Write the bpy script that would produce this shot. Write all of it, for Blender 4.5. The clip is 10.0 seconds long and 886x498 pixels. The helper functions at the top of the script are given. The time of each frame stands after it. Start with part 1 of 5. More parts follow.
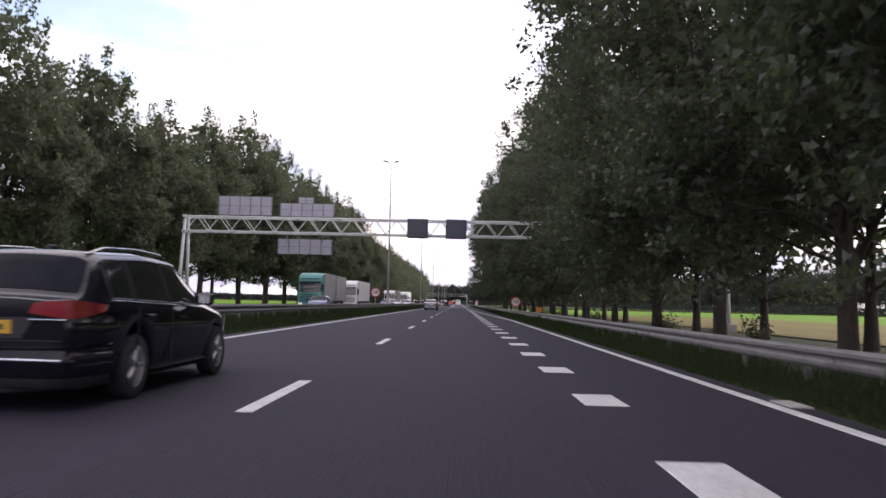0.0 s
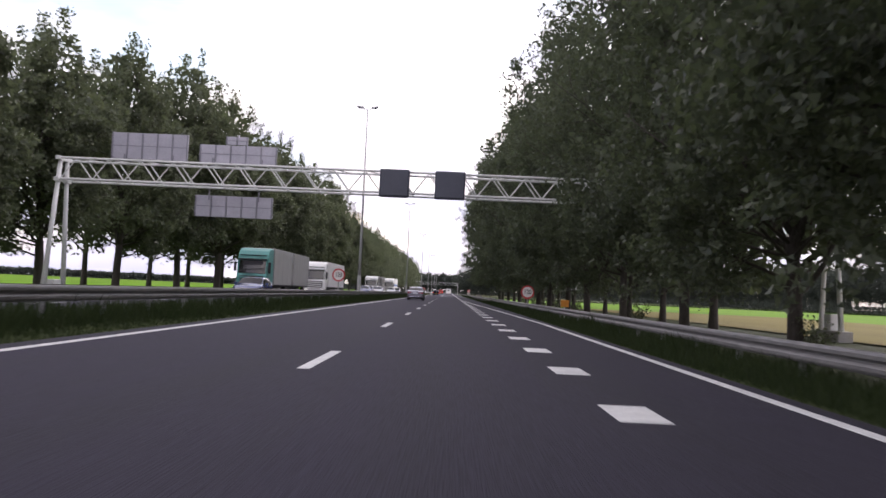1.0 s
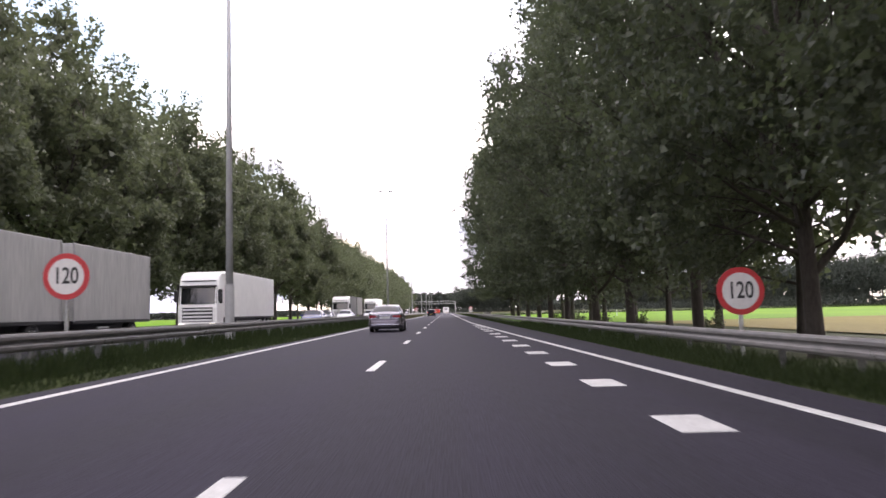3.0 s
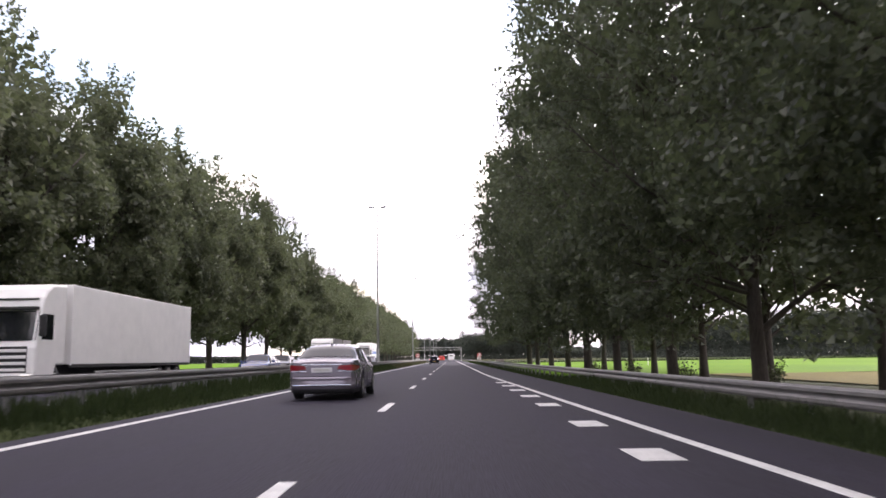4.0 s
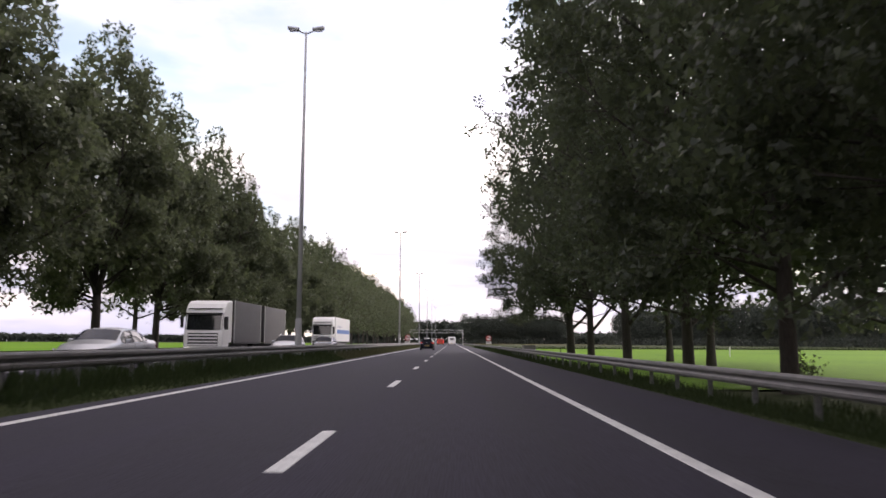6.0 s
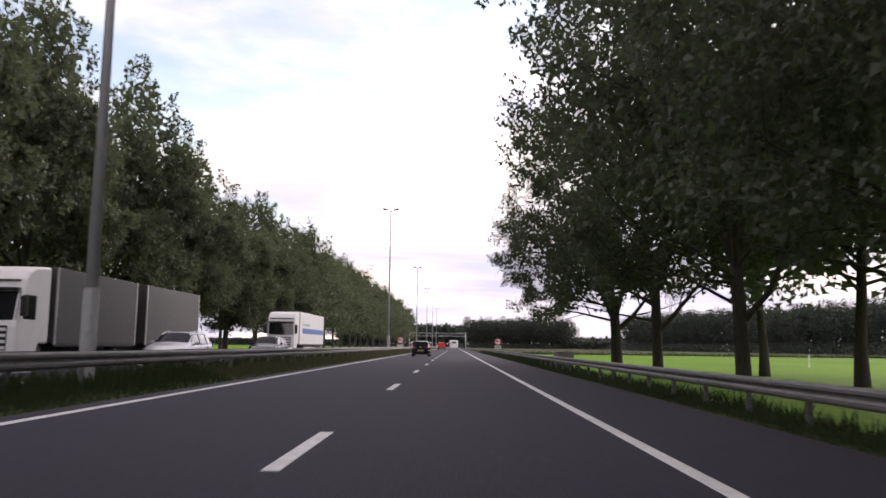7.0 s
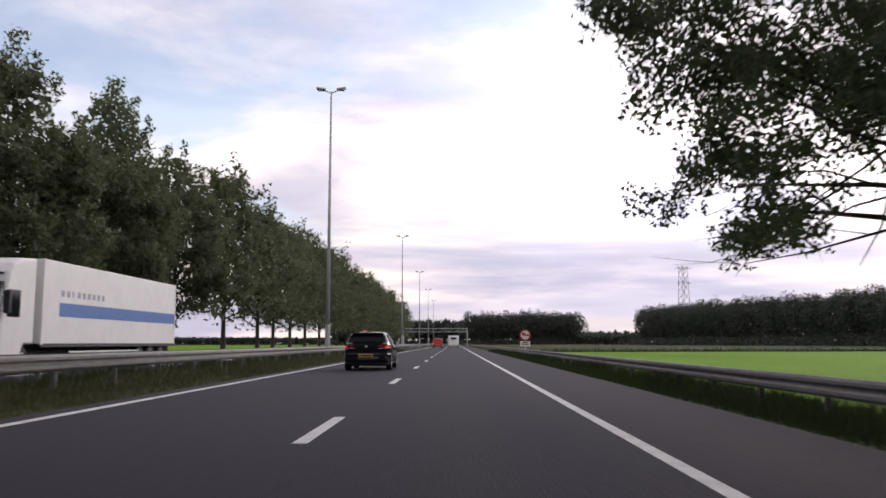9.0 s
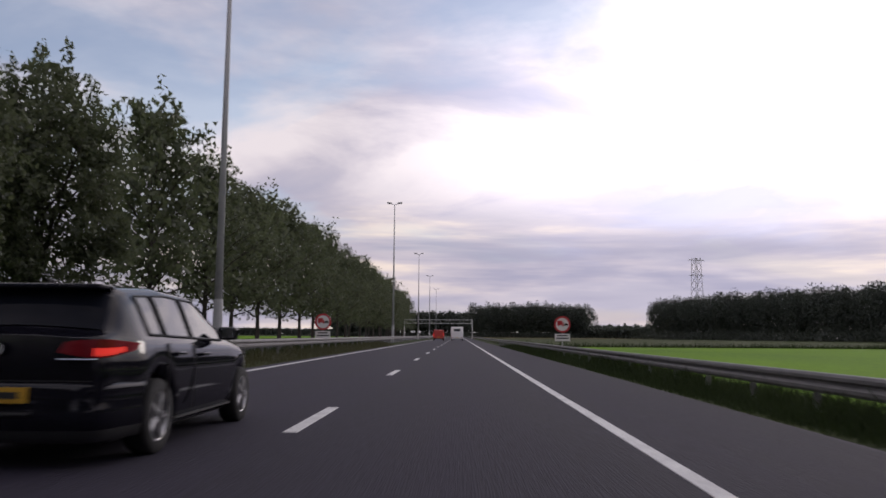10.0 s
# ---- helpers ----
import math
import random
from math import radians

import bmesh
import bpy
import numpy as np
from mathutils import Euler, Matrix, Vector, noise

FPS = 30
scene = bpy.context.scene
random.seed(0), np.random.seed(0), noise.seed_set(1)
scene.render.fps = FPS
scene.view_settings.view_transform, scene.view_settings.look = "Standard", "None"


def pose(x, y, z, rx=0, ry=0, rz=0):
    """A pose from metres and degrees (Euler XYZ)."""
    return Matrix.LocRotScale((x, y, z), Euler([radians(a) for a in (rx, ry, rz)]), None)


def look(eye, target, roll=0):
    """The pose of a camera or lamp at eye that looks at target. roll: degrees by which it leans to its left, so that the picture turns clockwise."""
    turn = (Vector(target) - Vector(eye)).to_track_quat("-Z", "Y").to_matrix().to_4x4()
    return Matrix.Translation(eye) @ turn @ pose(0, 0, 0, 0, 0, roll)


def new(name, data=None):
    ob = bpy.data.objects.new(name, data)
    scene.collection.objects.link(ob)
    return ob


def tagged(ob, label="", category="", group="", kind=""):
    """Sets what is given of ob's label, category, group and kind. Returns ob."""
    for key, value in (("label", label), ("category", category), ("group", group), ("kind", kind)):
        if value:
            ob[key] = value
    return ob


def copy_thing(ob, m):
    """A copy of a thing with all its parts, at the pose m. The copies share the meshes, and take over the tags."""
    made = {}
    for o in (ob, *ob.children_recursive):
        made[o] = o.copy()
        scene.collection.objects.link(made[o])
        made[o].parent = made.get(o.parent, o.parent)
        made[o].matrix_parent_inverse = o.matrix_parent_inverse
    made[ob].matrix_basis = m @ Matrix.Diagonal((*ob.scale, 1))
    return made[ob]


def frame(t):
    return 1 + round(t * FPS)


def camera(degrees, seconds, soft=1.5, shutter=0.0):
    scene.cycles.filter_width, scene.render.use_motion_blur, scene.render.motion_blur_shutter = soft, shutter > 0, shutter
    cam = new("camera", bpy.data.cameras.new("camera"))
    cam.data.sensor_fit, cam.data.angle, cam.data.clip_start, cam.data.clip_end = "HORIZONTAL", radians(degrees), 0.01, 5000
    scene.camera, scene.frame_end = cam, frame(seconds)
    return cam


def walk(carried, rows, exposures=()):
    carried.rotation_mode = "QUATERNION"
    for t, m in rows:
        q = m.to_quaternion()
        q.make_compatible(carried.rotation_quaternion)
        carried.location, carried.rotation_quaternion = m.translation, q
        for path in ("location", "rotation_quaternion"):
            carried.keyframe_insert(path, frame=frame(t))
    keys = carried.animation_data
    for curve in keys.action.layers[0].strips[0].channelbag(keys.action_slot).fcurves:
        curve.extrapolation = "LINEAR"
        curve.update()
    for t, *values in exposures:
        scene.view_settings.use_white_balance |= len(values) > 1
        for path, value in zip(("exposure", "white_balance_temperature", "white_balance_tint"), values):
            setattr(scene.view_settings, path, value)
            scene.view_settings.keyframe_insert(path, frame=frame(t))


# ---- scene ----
# Units: metres. The road runs along +y; x = 0 is the middle of the camera's lane.
EYE = 1.03
cam = camera(58.5, 10.0, soft=1.6, shutter=0.15)
ROWS = [
    (0, 0.189, -7.247, 1.159, 3.905, -1.274),
    (0.5, 0.114, 2.598, 0.867, 4.102, -1.965),
    (1, 0.030, 14.072, 0.447, 3.120, -2.567),
    (1.5, -0.020, 25.037, 0.402, 4.130, -0.813),
    (2, -0.217, 36.251, -0.113, 3.915, 0.224),
    (3.5, -0.378, 68.599, 0.431, 5.953, 1.639),
    (4, -0.335, 79.955, 0.582, 7.879, 0.855),
    (4.5, -0.421, 91.560, 0.576, 7.444, 0.419),
    (5, -0.430, 103.097, 0.492, 7.441, 0.629),
    (5.5, -0.43, 114.187, 0.287, 6.917, 0.621),
    (6, -0.344, 125.603, 0.621, 6.704, -0.268),
    (7.5, -0.239, 160.962, 0.790, 7.078, -0.730),
    (8, -0.195, 171.862, 1.162, 6.414, 0.355),
    (8.5, -0.180, 182.926, 1.083, 6.806, -0.089),
    (9, -0.146, 195.672, 0.808, 6.767, 0.101),
    (9.5, -0.052, 207.489, 0.867, 6.954, -0.220),
    (10, 0.021, 219.558, 1.132, 6.214, -0.417),
]
EXPOSURES = [(0.0, -1.62, 6150, 17), (1.0, -1.52, 6200, 16), (1.5, -1.32, 6250, 16), (2.2, -0.98, 6300, 16), (3.5, -0.86, 6400, 16), (4.0, -0.98, 6400, 16), (4.5, -1.18, 6400, 16), (6.0, -1.72, 6450, 16), (8.0, -1.92, 6450, 16), (9.0, -2.25, 6350, 16), (10.0, -2.82, 6200, 17)]
walk(cam, [(t, pose(x, y, EYE, 90 + pitch, roll, yaw)) for t, x, y, yaw, pitch, roll in ROWS], EXPOSURES)

# ---- world and sun ----
world = bpy.data.worlds.new("evening_sky")
scene.world = world
world.use_nodes = True
wn, wl = world.node_tree.nodes, world.node_tree.links
wn.clear()
w_out = wn.new("ShaderNodeOutputWorld")
w_bg = wn.new("ShaderNodeBackground")
w_sky = wn.new("ShaderNodeTexSky")
w_sky.sky_type = "NISHITA"
w_sky.sun_disc = False
w_sky.sun_elevation = radians(14)
w_sky.sun_rotation = radians(34)
w_sky.air_density, w_sky.dust_density = 1.0, 0.3
w_bg.inputs["Strength"].default_value = 1.0
w_scale = wn.new("ShaderNodeVectorMath")
w_scale.operation = "SCALE"
w_scale.inputs["Scale"].default_value = 0.95
wl.new(w_sky.outputs[0], w_scale.inputs[0])
# cloud layer: a flat deck seen from below, so the pattern gets finer toward the horizon
w_co = wn.new("ShaderNodeTexCoord")
w_sep = wn.new("ShaderNodeSeparateXYZ")
wl.new(w_co.outputs["Generated"], w_sep.inputs[0])
w_z = wn.new("ShaderNodeMath")
w_z.operation = "MAXIMUM"
w_z.inputs[1].default_value = 0.0
wl.new(w_sep.outputs["Z"], w_z.inputs[0])
w_zz = wn.new("ShaderNodeMath")
w_zz.operation = "ADD"
w_zz.inputs[1].default_value = 0.2
wl.new(w_z.outputs[0], w_zz.inputs[0])
w_cmb = wn.new("ShaderNodeCombineXYZ")
for axis in ("X", "Y"):
    d = wn.new("ShaderNodeMath")
    d.operation = "DIVIDE"
    wl.new(w_sep.outputs[axis], d.inputs[0])
    wl.new(w_zz.outputs[0], d.inputs[1])
    wl.new(d.outputs[0], w_cmb.inputs[axis])
w_map = wn.new("ShaderNodeMapping")
w_map.inputs["Location"].default_value = (7.04, 4.16, 0.0)
w_map.inputs["Scale"].default_value = (0.75, 1.0, 1.0)
wl.new(w_cmb.outputs[0], w_map.inputs[0])
def sky_noise(vector, scale, detail, rough=0.5, warp=0.0):
    n = wn.new("ShaderNodeTexNoise")
    n.inputs["Scale"].default_value, n.inputs["Detail"].default_value = scale, detail
    n.inputs["Roughness"].default_value, n.inputs["Distortion"].default_value = rough, warp
    wl.new(vector, n.inputs["Vector"])
    return n


def sky_ramp(fac, stops):
    r = wn.new("ShaderNodeValToRGB")
    r.color_ramp.elements[0].position, r.color_ramp.elements[0].color = stops[0][0], (*stops[0][1], 1)
    r.color_ramp.elements[1].position, r.color_ramp.elements[1].color = stops[-1][0], (*stops[-1][1], 1)
    for p, c in stops[1:-1]:
        r.color_ramp.elements.new(p).color = (*c, 1)
    wl.new(fac, r.inputs[0])
    return r


w_noise = sky_noise(w_map.outputs[0], 1.0, 7.0, 0.55, 0.3)
w_cover = sky_ramp(w_noise.outputs["Fac"], [(0.37, (0.35, 0.35, 0.35)), (0.48, (1, 1, 1))])
w_noise2 = sky_noise(w_map.outputs[0], 1.5, 7.0, 0.55, 0.4)
w_shade = sky_ramp(w_noise2.outputs["Fac"], [(0.42, (5.9, 5.4, 5.2)), (0.49, (4.9, 4.5, 4.55)), (0.55, (3.9, 3.65, 3.95)), (0.64, (3.1, 3.05, 3.6))])
w_mix = wn.new("ShaderNodeMixRGB")
wl.new(w_cover.outputs["Color"], w_mix.inputs["Fac"])
wl.new(w_scale.outputs[0], w_mix.inputs["Color1"])
# thin clouds forward-scatter the low sun: brighter toward it, dimmer away from it
w_dot = wn.new("ShaderNodeVectorMath")
w_dot.operation = "DOT_PRODUCT"
w_dot.inputs[1].default_value = (math.sin(radians(34)) * math.cos(radians(14)), math.cos(radians(34)) * math.cos(radians(14)), math.sin(radians(14)))
wl.new(w_co.outputs["Generated"], w_dot.inputs[0])
w_fwd = wn.new("ShaderNodeMapRange")
w_fwd.interpolation_type = "SMOOTHSTEP"
w_fwd.inputs["From Min"].default_value, w_fwd.inputs["From Max"].default_value = 0.72, 1.02
w_fwd.inputs["To Min"].default_value, w_fwd.inputs["To Max"].default_value = 1.0, 2.3
wl.new(w_dot.outputs["Value"], w_fwd.inputs["Value"])
w_glow = wn.new("ShaderNodeVectorMath")
w_glow.operation = "SCALE"
wl.new(w_shade.outputs["Color"], w_glow.inputs[0])
wl.new(w_fwd.outputs["Result"], w_glow.inputs["Scale"])
wl.new(w_glow.outputs[0], w_mix.inputs["Color2"])
# a low bank of streaky stratus all round the horizon
w_flat = wn.new("ShaderNodeMapping")
w_flat.inputs["Scale"].default_value = (1.6, 1.6, 17.0)
w_flat.inputs["Location"].default_value = (2.0, 0.4, 0.0)
wl.new(w_co.outputs["Generated"], w_flat.inputs[0])
w_streak = sky_noise(w_flat.outputs[0], 1.5, 5.0, 0.55, 0.2)
w_bank = sky_ramp(w_streak.outputs["Fac"], [(0.38, (6.4, 5.4, 4.4)), (0.46, (4.0, 3.6, 3.8)), (0.56, (2.7, 2.6, 3.2)), (0.7, (2.1, 2.1, 2.8))])
w_band = wn.new("ShaderNodeMapRange")
w_band.interpolation_type = "SMOOTHSTEP"
w_band.inputs["From Min"].default_value, w_band.inputs["From Max"].default_value = 0.2, 0.1
w_band.inputs["To Min"].default_value, w_band.inputs["To Max"].default_value = 0.0, 0.85
w_wave = wn.new("ShaderNodeMath")
w_wave.operation = "MULTIPLY_ADD"
w_wave.inputs[1].default_value = 0.16
wl.new(w_noise2.outputs["Fac"], w_wave.inputs[0])
w_lift = wn.new("ShaderNodeMath")
w_lift.operation = "ADD"
w_lift.inputs[1].default_value = -0.08
wl.new(w_sep.outputs["Z"], w_lift.inputs[0])
wl.new(w_lift.outputs[0], w_wave.inputs[2])
wl.new(w_wave.outputs[0], w_band.inputs["Value"])
w_low = wn.new("ShaderNodeMixRGB")
wl.new(w_band.outputs["Result"], w_low.inputs["Fac"])
wl.new(w_mix.outputs[0], w_low.inputs["Color1"])
wl.new(w_bank.outputs["Color"], w_low.inputs["Color2"])
wl.new(w_low.outputs[0], w_bg.inputs["Color"])
wl.new(w_bg.outputs[0], w_out.inputs["Surface"])

sun_data = bpy.data.lights.new("sun", "SUN")
sun_data.energy, sun_data.angle, sun_data.color = 2.4, radians(12), (1.0, 0.9, 0.78)
sun = new("sun", sun_data)
sun.matrix_world = look((0, 0, 60), (-60 * math.sin(radians(34)), -60 * math.cos(radians(34)), 60 - 60 * math.tan(radians(14))))

# ---- materials ----
def principled(name, color, rough=0.6, metal=0.0):
    m = bpy.data.materials.new(name)
    m.use_nodes = True
    b = m.node_tree.nodes["Principled BSDF"]
    b.inputs["Base Color"].default_value = (*color, 1)
    b.inputs["Roughness"].default_value = rough
    b.inputs["Metallic"].default_value = metal
    return m, m.node_tree.nodes, m.node_tree.links, b


def surface(name, dark, light, rough=0.7, metal=0.0, grain=40.0, stain=0.5, bump=0.2, stretch=(1, 1, 1), island=False, spread=0.1, local=False):
    """Two-scale variation of colour, roughness and relief; coordinates in metres."""
    m, n, l, b = principled(name, light, rough, metal)
    if local:
        co = n.new("ShaderNodeTexCoord")
        src = co.outputs["Object"]
    else:
        co = n.new("ShaderNodeNewGeometry")
        src = co.outputs["Position"]
    mp = n.new("ShaderNodeMapping")
    mp.inputs["Scale"].default_value = stretch
    l.new(src, mp.inputs[0])
    fine, big = n.new("ShaderNodeTexNoise"), n.new("ShaderNodeTexNoise")
    fine.inputs["Scale"].default_value, fine.inputs["Detail"].default_value = grain, 3
    big.inputs["Scale"].default_value, big.inputs["Detail"].default_value = stain, 4
    l.new(mp.outputs[0], fine.inputs["Vector"])
    l.new(mp.outputs[0], big.inputs["Vector"])
    add = n.new("ShaderNodeMath")
    add.operation = "ADD"
    l.new(fine.outputs["Fac"], add.inputs[0])
    l.new(big.outputs["Fac"], add.inputs[1])
    last = add
    if island:
        geo = n.new("ShaderNodeNewGeometry")
        isl = n.new("ShaderNodeMath")
        isl.operation = "MULTIPLY_ADD"
        isl.inputs[1].default_value = 0.9
        isl.inputs[2].default_value = -0.45
        l.new(geo.outputs["Random Per Island"], isl.inputs[0])
        last = n.new("ShaderNodeMath")
        last.operation = "ADD"
        l.new(add.outputs[0], last.inputs[0])
        l.new(isl.outputs[0], last.inputs[1])
    half = n.new("ShaderNodeMapRange")
    half.inputs["From Min"].default_value, half.inputs["From Max"].default_value = 0.65, 1.35
    l.new(last.outputs[0], half.inputs["Value"])
    mix = n.new("ShaderNodeMixRGB")
    mix.inputs["Color1"].default_value, mix.inputs["Color2"].default_value = (*dark, 1), (*light, 1)
    l.new(half.outputs["Result"], mix.inputs["Fac"])
    l.new(mix.outputs[0], b.inputs["Base Color"])
    rr = n.new("ShaderNodeMapRange")
    rr.inputs["To Min"].default_value, rr.inputs["To Max"].default_value = max(0.02, rough - spread), min(1, rough + spread)
    l.new(big.outputs["Fac"], rr.inputs["Value"])
    l.new(rr.outputs["Result"], b.inputs["Roughness"])
    if bump:
        bp = n.new("ShaderNodeBump")
        bp.inputs["Strength"].default_value, bp.inputs["Distance"].default_value = bump, 0.02
        l.new(fine.outputs["Fac"], bp.inputs["Height"])
        l.new(bp.outputs[0], b.inputs["Normal"])
    return m


def foliage(name, dark, light, through_light):
    m = surface(name, dark, light, 0.55, 0, 3.0, 0.25, 0, island=True)
    n, l = m.node_tree.nodes, m.node_tree.links
    b = n["Principled BSDF"]
    out = n["Material Output"]
    tr = n.new("ShaderNodeBsdfTranslucent")
    tr.inputs["Color"].default_value = (*through_light, 1)
    mix = n.new("ShaderNodeMixShader")
    mix.inputs[0].default_value = 0.4
    l.new(b.outputs[0], mix.inputs[1])
    l.new(tr.outputs[0], mix.inputs[2])
    l.new(mix.outputs[0], out.inputs["Surface"])
    return m


M_ASPHALT = surface("asphalt", (0.0165, 0.0145, 0.026), (0.052, 0.0455, 0.076), 0.85, 0, 70, 1.1, 0.5, (1, 0.025, 1))
M_ASPHALT.node_tree.nodes["Principled BSDF"].inputs["Specular IOR Level"].default_value = 0.25


def lane_tones(m):
    """Wheel tracks polished a little darker, lane middles lighter, and a darker strip beside the slow lane."""
    n, l = m.node_tree.nodes, m.node_tree.links
    b = n["Principled BSDF"]
    geo, sep, wob = n.new("ShaderNodeNewGeometry"), n.new("ShaderNodeSeparateXYZ"), n.new("ShaderNodeTexNoise")
    mp = n.new("ShaderNodeMapping")
    mp.inputs["Scale"].default_value = (1, 0.12, 1)
    l.new(geo.outputs["Position"], mp.inputs[0])
    l.new(mp.outputs[0], wob.inputs["Vector"])
    wob.inputs["Scale"].default_value, wob.inputs["Detail"].default_value = 1.3, 4
    l.new(geo.outputs["Position"], sep.inputs[0])
    shift = n.new("ShaderNodeMath")
    shift.operation = "MULTIPLY_ADD"
    shift.inputs[1].default_value = 0.5
    l.new(wob.outputs["Fac"], shift.inputs[0])
    l.new(sep.outputs["X"], shift.inputs[2])
    across = n.new("ShaderNodeMapRange")
    across.inputs["From Min"].default_value, across.inputs["From Max"].default_value = -6.4 + 0.25, 4.0 + 0.25
    l.new(shift.outputs[0], across.inputs["Value"])
    r = n.new("ShaderNodeValToRGB")
    stops = [(-6.4, 0.8), (-5.7, 0.9), (-4.7, 0.98), (-4.2, 1.12), (-3.7, 1.14), (-2.8, 0.98), (-1.9, 1.05), (-1.2, 1.06), (-0.8, 0.98), (0.0, 1.16), (0.8, 0.98), (1.4, 1.0), (1.9, 0.84), (2.6, 0.72), (3.9, 0.64)]
    for k, (x, v) in enumerate(stops):
        p = (x + 6.4) / 10.4
        e = r.color_ramp.elements[0] if k == 0 else r.color_ramp.elements[1] if k == len(stops) - 1 else r.color_ramp.elements.new(p)
        e.position, e.color = p, (v * 0.8, v * 0.8, v * 0.8, 1)
    l.new(across.outputs["Result"], r.inputs[0])
    mul = n.new("ShaderNodeMixRGB")
    mul.blend_type = "MULTIPLY"
    mul.inputs["Fac"].default_value = 1.0
    src = b.inputs["Base Color"].links[0].from_socket
    l.new(src, mul.inputs["Color1"])
    l.new(r.outputs["Color"], mul.inputs["Color2"])
    l.new(mul.outputs[0], b.inputs["Base Color"])


lane_tones(M_ASPHALT)
M_PAINT = surface("road_paint", (0.4, 0.4, 0.4), (0.7, 0.7, 0.68), 0.6, 0, 25, 2.5, 0.2)
M_GRASS = surface("verge_soil_and_grass", (0.018, 0.026, 0.011), (0.058, 0.072, 0.026), 0.95, 0, 14, 0.6, 0.8)
M_BLADE = foliage("grass_blades", (0.022, 0.032, 0.015), (0.044, 0.058, 0.025), (0.04, 0.06, 0.022))
M_FIELD = surface("field_grass", (0.066, 0.152, 0.004), (0.14, 0.27, 0.009), 0.9, 0, 3.0, 0.05, 0.3, (1, 0.4, 1))
M_STUBBLE = surface("mown_field", (0.12, 0.103, 0.028), (0.19, 0.16, 0.05), 0.95, 0, 4.0, 0.08, 0.4, (1, 0.3, 1))
M_BANK = surface("dry_bank_grass", (0.1, 0.085, 0.04), (0.18, 0.15, 0.07), 0.95, 0, 6.0, 0.2, 0.4)
# lighter and more olive than the other grass blades
M_BLADE_OLIVE = foliage("olive_grass_blades", (0.04, 0.042, 0.018), (0.09, 0.086, 0.04), (0.07, 0.075, 0.028))
M_CROP = surface("dark_crop", (0.03, 0.04, 0.016), (0.07, 0.085, 0.035), 0.95, 0, 1.5, 0.06, 0.5, (0.3, 1, 1))
for flat in (M_GRASS, M_FIELD, M_STUBBLE, M_BANK, M_BLADE, M_CROP):
    flat.node_tree.nodes["Principled BSDF"].inputs["Specular IOR Level"].default_value = 0.05
M_BARK = surface("bark", (0.026, 0.021, 0.017), (0.075, 0.064, 0.054), 0.95, 0, 14, 1.2, 0.9, (1, 1, 0.25))
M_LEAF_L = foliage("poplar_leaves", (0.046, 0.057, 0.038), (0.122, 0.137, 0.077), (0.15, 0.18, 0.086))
# the same leaves for the right row, its backlit shade put into a darker colour
M_LEAF_R = foliage("poplar_leaves_painted_shade", (0.042, 0.052, 0.038), (0.1, 0.116, 0.07), (0.12, 0.15, 0.068))
# greyer and bluer than the near leaves: haze of distance put into the colour
M_LEAF_FAR = foliage("hazed_distant_leaves", (0.036, 0.046, 0.04), (0.072, 0.086, 0.068), (0.07, 0.085, 0.06))
M_GALV = surface("galvanised_steel", (0.3, 0.3, 0.3), (0.52, 0.52, 0.5), 0.5, 0.7, 18, 0.8, 0.05)
M_RAIL = surface("weathered_rail_steel", (0.12, 0.116, 0.116), (0.24, 0.232, 0.225), 0.6, 0.35, 12, 0.5, 0.08, (1, 0.2, 1))
M_POST = surface("rail_post_steel", (0.1, 0.1, 0.1), (0.24, 0.24, 0.23), 0.6, 0.6, 20, 2, 0.1)
M_GREYPAINT = surface("grey_painted_steel", (0.62, 0.62, 0.6), (0.7, 0.7, 0.68), 0.5, 0.0, 6, 0.5, 0.0)
M_LAMPGREY = surface("lamp_post_grey", (0.36, 0.36, 0.37), (0.46, 0.46, 0.46), 0.5, 0.1, 6, 0.5, 0.0)
M_PANELBACK = surface("sign_back_aluminium", (0.36, 0.35, 0.4), (0.52, 0.5, 0.56), 0.5, 0.1, 20, 0.7, 0.04)
M_PANELRIB = surface("sign_back_ribs", (0.2, 0.195, 0.22), (0.3, 0.29, 0.33), 0.55, 0.2, 20, 0.7, 0.04)
M_MATRIX = surface("matrix_housing", (0.055, 0.057, 0.08), (0.085, 0.09, 0.12), 0.5, 0, 20, 0.7, 0.05)
M_CONCRETE = surface("concrete", (0.25, 0.24, 0.22), (0.42, 0.41, 0.38), 0.9, 0, 20, 1.2, 0.4)


# ---- mesh helpers ----
def part(name, bm, material, parent=None, label="", smooth=False):
    me = bpy.data.meshes.new(name)
    bm.normal_update()
    bm.to_mesh(me)
    bm.free()
    me.materials.append(material)
    if smooth:
        for p in me.polygons:
            p.use_smooth = True
    ob = new(name, me)
    ob.parent = parent
    return tagged(ob, label)


def thing(name, label, category, group="", at=None, kind=""):
    ob = new(name)
    ob.empty_display_size = 0.2
    tagged(ob, label, category, group, kind)
    if at:
        ob.matrix_basis = at
    return ob


def box(bm, x0, y0, z0, x1, y1, z1, bevel=0.0):
    vs = bmesh.ops.create_cube(bm, size=1.0, matrix=Matrix.LocRotScale(((x0 + x1) / 2, (y0 + y1) / 2, (z0 + z1) / 2), None, (x1 - x0, y1 - y0, z1 - z0)))["verts"]
    if bevel:
        es = {e for v in vs for e in v.link_edges}
        bmesh.ops.bevel(bm, geom=list(es), offset=bevel, segments=2, profile=0.5, affect="EDGES")
    return bm


